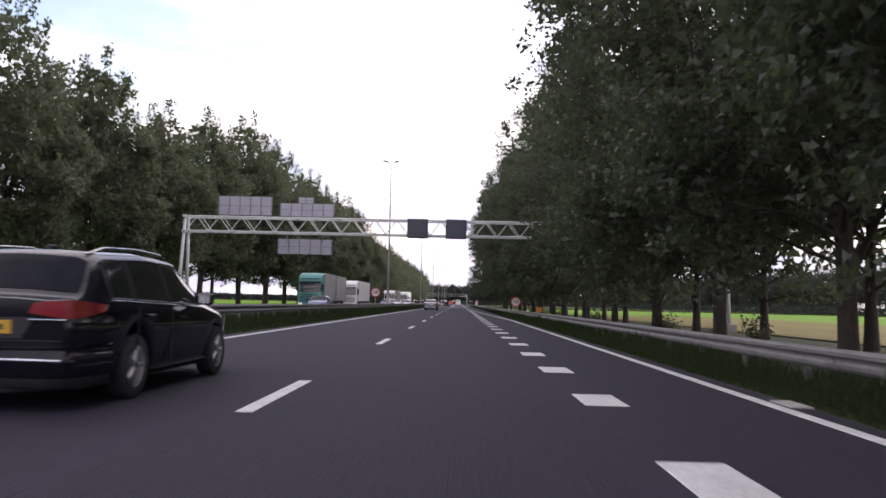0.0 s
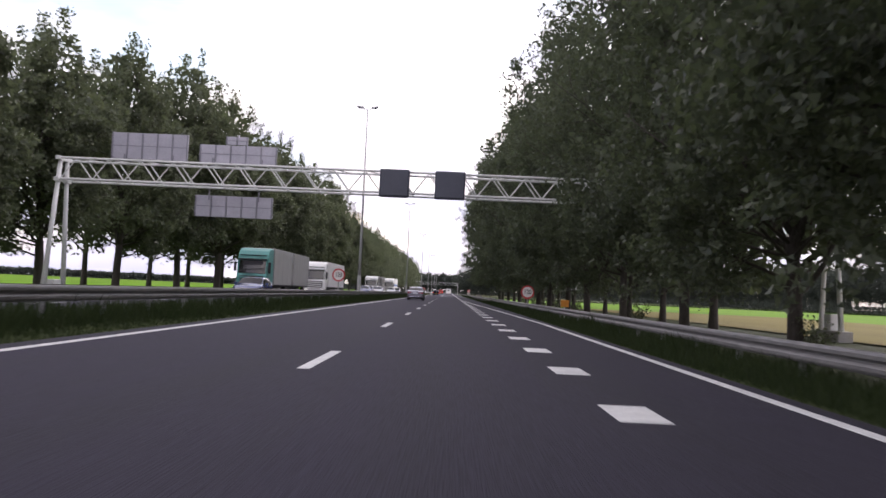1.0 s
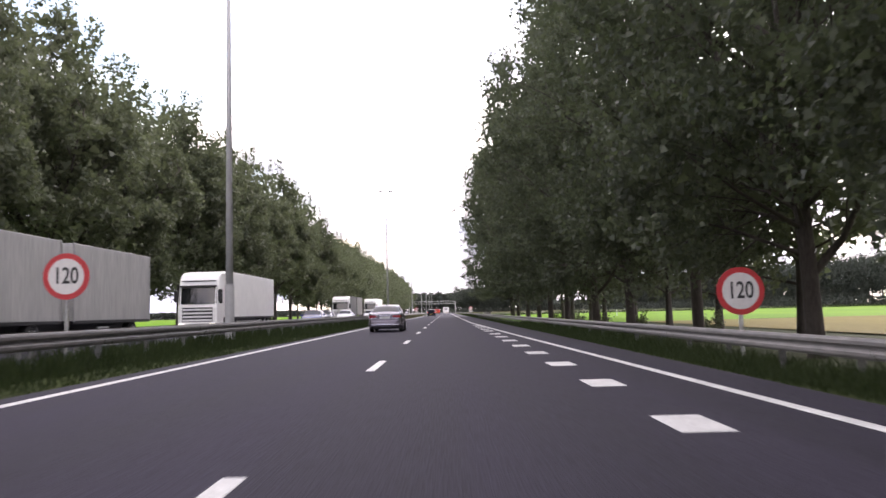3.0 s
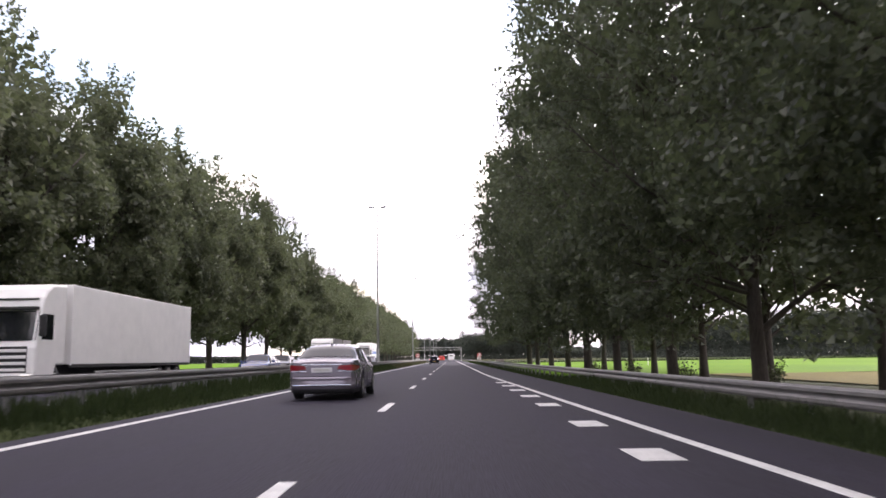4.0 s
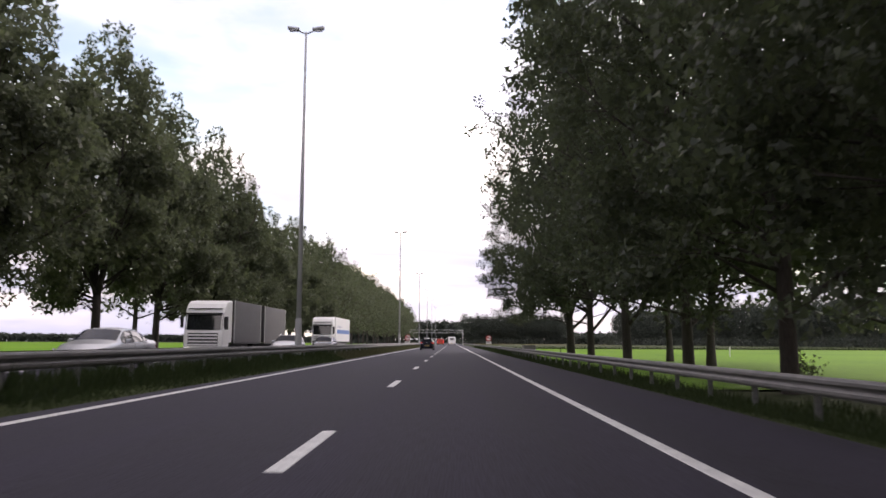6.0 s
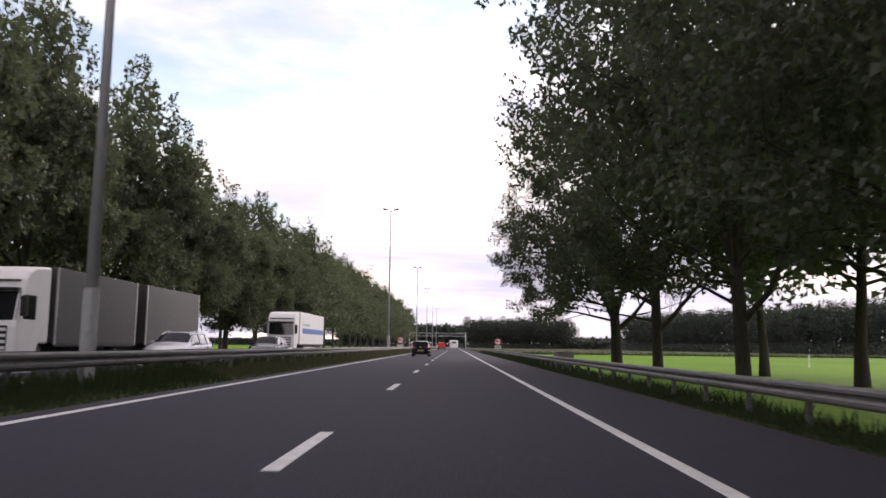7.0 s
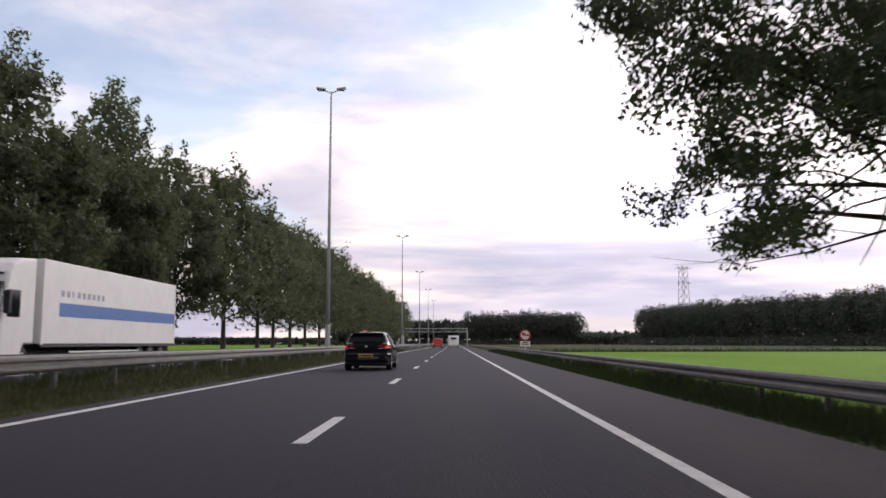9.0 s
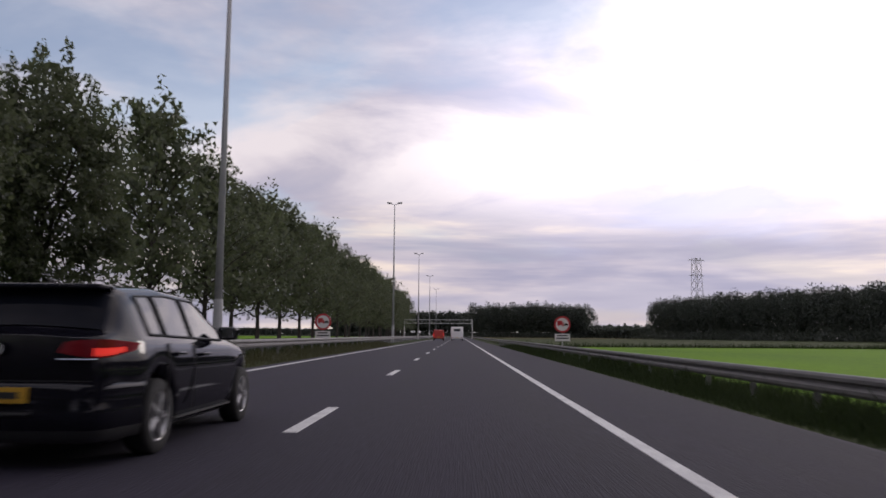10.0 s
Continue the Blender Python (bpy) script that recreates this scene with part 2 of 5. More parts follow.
def tube(bm, a, b, r0, r1=None, n=8):
    a, b = Vector(a), Vector(b)
    r1 = r0 if r1 is None else r1
    d = b - a
    m = Matrix.Translation((a + b) / 2) @ d.to_track_quat("Z", "Y").to_matrix().to_4x4()
    bmesh.ops.create_cone(bm, cap_ends=True, segments=n, radius1=r0, radius2=r1, depth=d.length, matrix=m)
    return bm


def boxed(*a, bevel=0.0):
    return box(bmesh.new(), *a, bevel=bevel)


def tubed(a, b, r0, r1=None, n=8):
    return tube(bmesh.new(), a, b, r0, r1, n)


def sweep(profile, ys, closed=False, offset=None):
    """A cross-section of (x, z) swept along y."""
    bm = bmesh.new()
    rings = []
    for y in ys:
        dx, dz = offset(y) if offset else (0, 0)
        rings.append([bm.verts.new((x + dx, y, z + dz)) for x, z in profile])
    k = len(profile)
    for a, b in zip(rings, rings[1:]):
        for i in range(k if closed else k - 1):
            j = (i + 1) % k
            bm.faces.new((a[i], b[i], b[j], a[j]))
    return bm


def mesh_from(name, verts, faces, material, parent=None, smooth=False):
    me = bpy.data.meshes.new(name)
    me.from_pydata(verts, [], faces)
    me.materials.append(material)
    if smooth:
        me.polygons.foreach_set("use_smooth", [True] * len(me.polygons))
    ob = new(name, me)
    ob.parent = parent
    return ob

# ---- ground, road, markings ----
Y0, Y1 = -120.0, 2600.0


def smoothstep(a, b, v):
    u = min(1.0, max(0.0, (v - a) / (b - a)))
    return u * u * (3 - 2 * u)


TAPER = [(-200, 3.62), (44, 3.6), (77, 2.82), (90, 2.48), (99, 2.29), (110, 2.1), (122, 1.85), (132, 1.75)]


def edge_line(y):
    """x of the solid line along the merging lane, which tapers away."""
    for (a, u), (b, v) in zip(TAPER, TAPER[1:]):
        if y <= b:
            return u + (v - u) * (y - a) / (b - a)
    return 1.75


ROAD_L, ROAD_R = -6.4, 3.95
OPP_L, OPP_R = -21.4, -10.3
profile = [(-2600, -0.95), (-60, -0.95), (-25, -0.9), (-23, -0.7), (OPP_L - 0.3, -0.12), (OPP_L + 0.4, -0.1), (OPP_R - 0.4, -0.1), (OPP_R + 0.1, -0.02),
           (-9.6, 0.05), (-8.3, 0.1), (-7.0, 0.05), (ROAD_L - 0.1, -0.02), (ROAD_L + 0.4, -0.1), (ROAD_R - 0.4, -0.1), (ROAD_R + 0.1, -0.03),
           (4.6, -0.1), (5.4, -0.26), (7.0, -0.55), (9.0, -0.85), (12, -0.9), (60, -0.95), (2600, -0.95)]
ys = [Y0 + 10 * i for i in range(60)] + [500, 560, 640, 760, 900, 1100, 1400, 1800, 2200, Y1]
ground = part("ground", sweep(profile, ys), M_GRASS)
tagged(ground, "dark green roadside grass on a low embankment", "ground", kind="structure")

road = part("road", sweep([(ROAD_L, -0.09), (ROAD_L, -0.006), (ROAD_L + 0.05, 0.0), (ROAD_R - 0.05, 0.0), (ROAD_R, -0.006), (ROAD_R, -0.09)], ys), M_ASPHALT)
tagged(road, "dark grey asphalt motorway carriageway with worn lanes", "road", kind="structure")
road_opposite = part("road_opposite", sweep([(OPP_L, -0.09), (OPP_L, -0.01), (OPP_L + 0.05, 0.0), (OPP_R - 0.05, 0.0), (OPP_R, -0.01), (OPP_R, -0.09)], ys), M_ASPHALT)
tagged(road_opposite, "dark grey asphalt carriageway for oncoming traffic", "road", kind="structure")


def marking(name, outline, label):
    """A thin painted plate with sloping edges."""
    bm = bmesh.new()
    top = [bm.verts.new((x, y, 0.006)) for x, y in outline]
    cx, cy = sum(p[0] for p in outline) / len(outline), sum(p[1] for p in outline) / len(outline)
    low = [bm.verts.new((x + 0.006 * (1 if x > cx else -1), y + 0.006 * (1 if y > cy else -1), 0.0005)) for x, y in outline]
    bm.faces.new(top)
    for i in range(len(outline)):
        j = (i + 1) % len(outline)
        bm.faces.new((low[i], low[j], top[j], top[i]))
    return tagged(part(name, bm, M_PAINT), label, "road marking", kind="structure")


def strip(name, x_of, w, y_list, label):
    bm = bmesh.new()
    rows = [[bm.verts.new((x_of(y) + dx, y, z)) for dx, z in ((-w / 2 - 0.006, 0.0005), (-w / 2, 0.006), (w / 2, 0.006), (w / 2 + 0.006, 0.0005))] for y in y_list]
    for a, b in zip(rows, rows[1:]):
        for i in range(3):
            bm.faces.new((a[i], a[i + 1], b[i + 1], b[i]))
    return tagged(part(name, bm, M_PAINT), label, "road marking", kind="structure")


strip("edge_line_left", lambda y: -5.85, 0.16, [Y0, 0, 100, 300, 700, 1500, 2500], "white solid edge line along the median")
strip("edge_line_right", edge_line, 0.14, [Y0, 0, 44, 77, 90, 99, 110, 122, 132, 300, 700, 1500, 2500], "white solid edge line that tapers in")
strip("edge_line_opposite_inner", lambda y: -10.75, 0.15, [Y0, 500, 2500], "white solid edge line of the opposite carriageway")
strip("edge_line_opposite_outer", lambda y: -18.0, 0.15, [Y0, 500, 2500], "white solid edge line of the opposite carriageway")
for k in range(-2, 60):
    y = 12.0 * k
    marking("lane_dash", [(-1.825, y), (-1.675, y), (-1.675, y + 2.9), (-1.825, y + 2.9)], "white lane dash on asphalt")
    y += 5
    marking("lane_dash", [(-14.475, y), (-14.325, y), (-14.325, y + 2.9), (-14.475, y + 2.9)], "white lane dash on asphalt")
for k in range(-3, 29):
    y = 1.6 + 3.95 * k - 0.5 + (1.1 if k > 23 else 0)
    w0, w1 = 1.53, min(1.98, edge_line(y) - 0.11)
    if w1 - w0 > 0.08:
        marking("block_marking", [(w0, y), (w1, y), (w1, y + 1.0), (w0, y + 1.0)], "wide white block marking beside the merging lane")


# ---- fields ----
def field(name, x0, y0, x1, y1, mat, label, z=-0.9):
    bm = bmesh.new()
    nx, ny = 12, 16
    g = [[bm.verts.new((x0 + (x1 - x0) * i / nx, y0 + (y1 - y0) * j / ny, z + 0.05 * noise.noise((i * 0.7, j * 0.7, x0)))) for i in range(nx + 1)] for j in range(ny + 1)]
    for j in range(ny):
        for i in range(nx):
            bm.faces.new((g[j][i], g[j][i + 1], g[j + 1][i + 1], g[j + 1][i]))
    return tagged(part(name, bm, mat), label, "field", kind="structure")


field("field_mown", 24, -120, 62, 158, M_STUBBLE, "pale brown mown strip of field", -0.82)
field("field_right", 62, -120, 215, 158, M_FIELD, "bright green meadow behind the poplars", -0.82)
field("field_right_far", 9.2, 158, 215, 356, M_FIELD, "bright green meadow behind the guard rail", -0.82)
field("field_crop", 9.2, 358, 215, 700, M_CROP, "dark olive crop field beyond the meadow", -0.62)
field("field_left", -600, -120, -30, 900, M_FIELD, "bright green meadow beyond the far carriageway", -0.86)
field("field_bank", 9, 704, 140, 836, M_BANK, "dry grassy field edge in front of the wood", -0.5)


# ---- guard rails ----
BEAM = [(0.0, 0.0), (0.03, 0.01), (0.05, 0.05), (0.05, 0.10), (0.0, 0.14), (0.0, 0.17), (0.05, 0.21), (0.05, 0.26), (0.03, 0.30), (0.0, 0.31)]


def guard_rail(name, x, face, top, foot, y0, y1, label):
    """face: +1 when the beam's ridges look to +x."""
    rail = thing(name, label, "guard rail", "guard rails")
    prof = [(x + face * px, top - 0.31 + pz) for px, pz in BEAM] + [(x + face * (px - 0.012), top - 0.31 + pz) for px, pz in reversed(BEAM)]
    y, i = y0, 0
    while y < y1:
        nxt = min(y + (8.0 if y < 330 else 80.0), y1)
        part("rail_beam", sweep(prof, [y, nxt - 0.006], closed=True), M_RAIL, rail)
        y = nxt
    n = 0
    post = None
    y = y0 + 1.0
    while y < min(y1, 330):
        if post is None:
            bm = bmesh.new()
            box(bm, -0.05, -0.03, foot - 0.3, 0.05, 0.03, top - 0.06)
            box(bm, 0.05 * face, -0.05, top - 0.27, 0.1 * face, 0.05, top - 0.08)
            post = part("rail_post", bm, M_POST, rail)
            post.location = (x - face * 0.1, y, 0)
        else:
            o = post.copy()
            scene.collection.objects.link(o)
            o.location = (x - face * 0.1, y, 0)
        y += 2.67
    return rail


guard_rail("guard_rail_median", -7.6, 1, 0.83, 0.0, -60, 700, "galvanised steel guard rail along the grassy median")
guard_rail("guard_rail_median_far", -9.5, -1, 0.8, 0.0, -60, 700, "galvanised steel guard rail facing the oncoming lanes")
guard_rail("guard_rail_roadside", 5.45, -1, 0.52, -0.35, -60, 700, "galvanised steel guard rail on the sloping verge")

# ---- trees ----
def limb(bm, pts, radii, n=7):
    rings, ref = [], None
    for i, p in enumerate(pts):
        d = (pts[min(i + 1, len(pts) - 1)] - pts[max(i - 1, 0)]).normalized()
        ref = ref or (Vector((1, 0, 0)) if abs(d.x) < 0.8 else Vector((0, 1, 0)))
        e = (ref - d * ref.dot(d)).normalized()
        g = d.cross(e)
        rings.append([bm.verts.new(p + radii[i] * (e * math.cos(6.2832 * k / n) + g * math.sin(6.2832 * k / n))) for k in range(n)])
    for a, b in zip(rings, rings[1:]):
        for k in range(n):
            bm.faces.new((a[k], a[(k + 1) % n], b[(k + 1) % n], b[k]))
    bm.faces.new(rings[-1])


def leaf_mesh(name, centres, sizes, rng, material, parent):
    """One small pointed triangular leaf, or spray of leaves, at each place."""
    n = len(centres)
    c = np.asarray(centres)
    a = rng.normal(size=(n, 3))
    a[:, 2] -= 0.5
    a /= np.linalg.norm(a, axis=1)[:, None]
    b = np.cross(a, rng.normal(size=(n, 3)))
    b /= np.linalg.norm(b, axis=1)[:, None]
    s = np.asarray(sizes)[:, None]
    w = s * rng.uniform(0.6, 1.0, (n, 1))
    v = np.empty((n, 3, 3))
    v[:, 0] = c + a * s * 1.05
    v[:, 1] = c + b * w - a * s * 0.75
    v[:, 2] = c - b * w - a * s * rng.uniform(0.4, 0.95, (n, 1))
    return mesh_from(name, v.reshape(-1, 3).tolist(), np.arange(3 * n).reshape(n, 3).tolist(), material, parent)


def poplar(label, seed, height, radius, base, leaves, size, material, trunk_r=0.36, spiky=0.5, group="", lean=0.0, droop=0.0, count=58):
    rng = np.random.default_rng(seed)
    tree = thing("poplar_tree", label, "tree", group)
    bm = bmesh.new()
    sway = [Vector((lean * z * z / height + 0.25 * noise.noise((seed, z * 0.2, 0)) * (z > 0.1), 0.25 * noise.noise((seed, z * 0.2, 7)) * (z > 0.1), z)) for z in np.linspace(-0.6, height * 0.93, 9)]
    sway[0].x, sway[0].y = sway[1].x, sway[1].y
    limb(bm, sway, [trunk_r * (1.35 if i == 0 else 1) * (1 - 0.115 * i) for i in range(9)], 9)

    def on_trunk(z):
        u = (z + 0.6) / (height * 0.93 + 0.6) * 8
        i = min(7, max(0, int(u)))
        return sway[i].lerp(sway[i + 1], u - i)

    clusters = []
    for i in range(count):
        f = (i + rng.uniform(0, 0.9)) / count
        z = base + (height * 0.9 - base) * f ** 0.9
        reach = radius * (0.62 + 0.38 * math.sin(min(1.0, f * 1.7 + 0.25) * 3.14159 * 0.62)) * (1 - 0.72 * f ** 1.8) * rng.uniform(0.7, 1.15)
        az = i * 2.399 + rng.uniform(-0.5, 0.5)
        rise = reach * (rng.uniform(0.25, 0.7) * (min(1.0, 0.1 + 3.5 * f) if droop > 2 else 1.0) + spiky * 0.9 * f) - droop * (f < 0.3) * rng.uniform(0, 1.2)
        p0 = on_trunk(z)
        side = Vector((math.cos(az), math.sin(az), 0))
        p1 = p0 + side * reach * 0.5 + Vector((0, 0, rise * 0.62))
        p2 = p0 + side * reach + Vector((0, 0, rise))
        r = trunk_r * 0.36 * (1 - 0.6 * f)
        limb(bm, [p0, p1, p2], [r, r * 0.6, r * 0.2], 5)
        for u in (0.32, 0.5, 0.68, 0.82, 0.93, 1.04):
            q = p0.lerp(p1, u * 2) if u < 0.5 else p1.lerp(p2, u * 2 - 1)
            clusters.append((q, 0.55 + 0.75 * (1 - f * 0.5) * rng.uniform(0.6, 1.2)))
            if rng.random() < 0.55:
                clusters.append((q + Vector(rng.normal(size=3)) * 0.9, rng.uniform(0.5, 0.9)))
    for i in range(int(5 + 5 * spiky)):
        q = on_trunk(height * rng.uniform(0.82, 0.93)) + Vector((rng.normal() * radius * 0.2, rng.normal() * radius * 0.2, rng.uniform(-0.5, height * 0.06)))
        for j in range(3):
            clusters.append((q + Vector((0, 0, j * 0.55)), 0.5 - 0.1 * j))
    part("trunk", bm, M_BARK, tree, smooth=True)
    per = leaves // len(clusters) + 1
    cs = []
    for q, s in clusters:
        k = max(4, int(per * (s / 0.95) ** 1.6))
        cs.append(np.array(q)[None, :] + np.clip(rng.normal(size=(k, 3)), -1.35, 1.35) * (s * 0.5, s * 0.5, s * 0.58))
    c = np.concatenate(cs)
    sizes = size * rng.uniform(0.6, 1.25, len(c))
    # larger clumps fill the inside of the crown
    k = leaves // 5
    f = rng.uniform(0.06, 0.93, k)
    reach = radius * 0.6 * (1 - 0.75 * f ** 1.7) * np.sqrt(rng.uniform(0, 1, k))
    az = rng.uniform(0, 6.283, k)
    zz = base + 0.6 + (height - base - 0.6) * f + reach * 0.45
    mid_x = np.array([on_trunk(min(z, height * 0.9)).x for z in zz])
    c = np.concatenate([c, np.stack([mid_x + reach * np.cos(az), reach * np.sin(az), zz], 1)])
    sizes = np.concatenate([sizes, size * rng.uniform(1.3, 1.8, k)])
    leaf_mesh("crown", c, sizes, rng, material, tree)
    return tree


# crown radius by height, both as shares of a tree 25 m high
SHAPES = {"vase": [(0, 0.45), (4, 0.6), (8, 0.82), (12, 1.0), (17, 1.0), (20, 0.92), (23, 0.72), (26, 0.4), (28, 0.1), (40, 0.0)],
          "dome": [(0, 0.45), (3, 0.66), (5, 0.82), (7.5, 0.95), (9.5, 1.03), (11, 0.92), (14, 0.8), (18, 0.7), (22, 0.46), (26, 0.12), (40, 0.0)],
          "spire": [(0, 0.4), (4, 0.6), (7, 0.86), (10, 1.0), (14, 0.96), (18, 0.76), (21, 0.54), (23.5, 0.32), (26, 0.08), (40, 0.0)]}


def broad_poplar(label, seed, height, radius, per, size, material, trunk_r=0.39, group="", fork=5.6, kids=8, low=3.0, low_far=4.6, fan=0.36, holes=-0.3, shape="vase", core=1500):
    """Forked trunk, fanning limbs, three orders of branches, leaves in tufts along the twigs; low boughs on the -x side."""
    rng = np.random.default_rng(seed)
    tree = thing("poplar_tree", label, "tree", group)
    bm = bmesh.new()
    tufts = []

    def envelope(z):
        table = SHAPES[shape]
        zz = z * 25.0 / height
        for (a, u), (b, v) in zip(table, table[1:]):
            if zz <= b:
                return radius * (u + (v - u) * max(0.0, zz - a) / (b - a))
        return 0.0

    def fits(p):
        floor = low + (low_far - low) * min(1.0, max(0.0, (p.x + 6.5) / 6.5))
        floor += 0.0 if shape == "spire" else min(3.8, 0.6 * max(0.0, -p.y - 0.5 + 0.3 * p.x))
        e = math.hypot(p.x, p.y)
        return p.z > floor + 0.6 * noise.noise((p.x * 0.5, p.y * 0.5, seed)) and e < envelope(p.z) * (0.95 + 0.2 * noise.noise((p.x * 0.35, p.y * 0.35, p.z * 0.35 + seed)))

    def grow(p, d, length, r, level, bend):
        steps = 4 if level < 2 else 2
        pts, q, dd = [p.copy()], p.copy(), d.normalized()
        for i in range(steps):
            dd = (dd + Vector(rng.normal(size=3)) * (0.11 if level < 2 else 0.2) + Vector((0, 0, bend / steps))).normalized()
            q = q + dd * length / steps
            pts.append(q.copy())
        if level == 2 and not fits(pts[1]):
            return
        if level < 2:
            keep = 1
            while keep <= steps and math.hypot(pts[keep].x, pts[keep].y) < envelope(pts[keep].z) * 0.84 and pts[keep].z > low - 0.2:
                keep += 1
            if keep < 3:
                return
            pts, steps = pts[:keep], keep - 1
        if level < 2 or shape == "dome":
            limb(bm, pts, [r * (1 - 0.8 * i / steps) for i in range(steps + 1)], (7, 5, 3)[level] if shape == "dome" else (6, 3)[level])
        if level == 2:
            for u in (0.35, 0.7, 1.0):
                a = p.lerp(pts[1], u * 2) if u < 0.5 else pts[1].lerp(pts[2], u * 2 - 1)
                if fits(a) and noise.noise((a.x * 0.75, a.y * 0.75, a.z * 0.75 + seed)) > (holes + (0.42 if shape == "spire" and a.z < 7.5 else 0.0) if a.z < 9 else holes - 0.06):
                    tufts.append(a + Vector(rng.normal(size=3)) * 0.12)
            return
        n = kids if level == 0 else 7
        for k in range(n):
            u = 0.22 + 0.78 * (k + rng.uniform(0.2, 0.9)) / n
            i = min(steps - 1, int(u * steps))
            at = pts[i].lerp(pts[i + 1], u * steps - i)
            ax = (pts[i + 1] - pts[i]).normalized()
            out = Vector(rng.normal(size=3))
            out = (out - ax * out.dot(ax)).normalized()
            side = (ax * rng.uniform(0.5, 0.9) + out * rng.uniform(0.6, 1.0)).normalized()
            reach = length * (0.62 - 0.28 * u) if level == 0 else rng.uniform(1.0, 1.9)
            grow(at, side, max(1.2, reach * rng.uniform(0.75, 1.2)), r * (0.42 - 0.15 * u), level + 1, 0.25 if bend > 0 else -0.05)

    lean = rng.uniform(-0.3, -0.1)
    trunk = [Vector((0, 0, -0.6)), Vector((0, 0, 0.2)), Vector((lean * 0.3, 0, 2.6)), Vector((lean * 0.8, 0.05, fork))]
    limb(bm, trunk, [trunk_r * 1.3, trunk_r * 1.05, trunk_r * 0.92, trunk_r * 0.86], 11)
    top = trunk[-1]
    # leaders from the fork
    for k in range(6):
        az = k * 1.0472 + rng.uniform(-0.3, 0.3)
        spread = (0.12 if k == 1 else fan) * rng.uniform(0.7, 1.35)
        grow(top - Vector((0, 0, 0.45 * (k % 3))), Vector((math.cos(az) * spread, math.sin(az) * spread, 1)), (height - fork) * rng.uniform(0.72, 0.95), trunk_r * rng.uniform(0.4, 0.6), 0, 0.1)
    # spreading limbs at and above the fork
    limbs = 15 if shape == "vase" else 9
    for k in range(limbs):
        az = k * 2.399 + seed
        f = (k + 0.5) / limbs
        z = fork + height * (0.58 if shape == "vase" else 0.42) * f
        off = min(0.12 * (z - fork), 0.7)
        grow(Vector((lean * 0.8 + off * math.cos(az), off * math.sin(az), z)), Vector((math.cos(az), math.sin(az), rng.uniform(0.35, 0.8))), radius * rng.uniform(0.78, 1.0), trunk_r * 0.34 * (1 - 0.4 * f), 0, 0.12)
    # low boughs, long and level toward -x
    for k, (az, z, length, rise, bend) in enumerate(((3.05, 3.5, 1.0, 0.5, -0.35), (3.6, 4.4, 0.98, 0.5, -0.45), (2.5, 4.6, 0.95, 0.5, -0.4), (3.2, 5.2, 1.0, 0.55, -0.1), (4.3, 4.6, 0.9, 0.5, -0.2), (1.9, 5.0, 0.85, 0.6, -0.1), (0.1, 2.7, 0.62, 1.0, 0.3), (5.4, 5.0, 0.8, 0.7, 0.1))):
        grow(Vector((lean * 0.16 * z, 0, z)), Vector((math.cos(az), math.sin(az), rise)), radius * length, trunk_r * (0.3 if k != 6 else 0.5), 0, bend)
    # upright leafy tips along the top of a pointed crown
    for k in range(14 if shape == "spire" else 0):
        az, q = rng.uniform(0, 6.283), radius * 0.62 * math.sqrt(rng.uniform(0, 1))
        z = height
        while z > height * 0.5 and envelope(z) < q * 1.12:
            z -= 0.3
        for j in range(5):
            tufts.append(Vector((q * math.cos(az) + rng.normal() * 0.1, q * math.sin(az) + rng.normal() * 0.1, z - 0.9 + 0.38 * j)))
    part("trunk", bm, M_BARK, tree, smooth=True)
    t = np.array([tuple(q) for q in tufts])
    c = np.repeat(t, per, 0)
    c = c + np.clip(rng.normal(size=c.shape), -1.4, 1.4) * (0.24, 0.24, 0.26)
    sizes = size * rng.uniform(0.65, 1.25, len(c))
    # shaded leaf masses deep in the crown
    zz = rng.uniform(low_far + 2.8, height * 0.93, core)
    reach = np.array([envelope(z) for z in zz]) * 0.62 * np.sqrt(rng.uniform(0, 1, core))
    az = rng.uniform(0, 6.283, core)
    c = np.concatenate([c, np.stack([reach * np.cos(az), reach * np.sin(az), zz], 1)])
    sizes = np.concatenate([sizes, rng.uniform(0.2, 0.36, core)])
    leaf_mesh("crown", c, sizes, rng, material, tree)
    return tree


used_kinds = set()


def row_of(kinds, places, seed, turn=180):
    rng = random.Random(seed)
    for i, (x, y, z, s) in enumerate(places):
        k = i if i < len(kinds) else rng.randrange(len(kinds))
        m = pose(x, y, z, 0, 0, rng.uniform(-turn, turn))
        t = kinds[k] if kinds[k].name not in used_kinds else copy_thing(kinds[k], m)
        used_kinds.add(kinds[k].name)
        t.matrix_basis = m @ Matrix.Diagonal((s * rng.uniform(0.95, 1.08), s * rng.uniform(0.95, 1.08), s * rng.uniform(0.93, 1.06), 1))


G_L, G_R = "poplars beyond the far carriageway", "poplars along the near verge"
left_kinds = [broad_poplar("tall green poplar with pointed leafy crown in a row", 11 + i, 23.2 + 0.4 * i, 7.0, 13, 0.165, M_LEAF_L, 0.36, G_L, fork=4.9, low=4.0, low_far=4.0, fan=0.2, holes=-0.6, kids=7, shape="spire", core=1800) for i in range(4)]
left_far = [poplar("green poplar far along the row", 21 + i, 23.2 + 0.4 * i, 7.0, 4.4, 4600, 0.29, M_LEAF_L, 0.36, 0.9, G_L) for i in range(2)]
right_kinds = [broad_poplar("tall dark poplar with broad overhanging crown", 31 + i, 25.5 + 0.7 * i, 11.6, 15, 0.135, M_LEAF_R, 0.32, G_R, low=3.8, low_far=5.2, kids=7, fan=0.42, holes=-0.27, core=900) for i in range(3)]
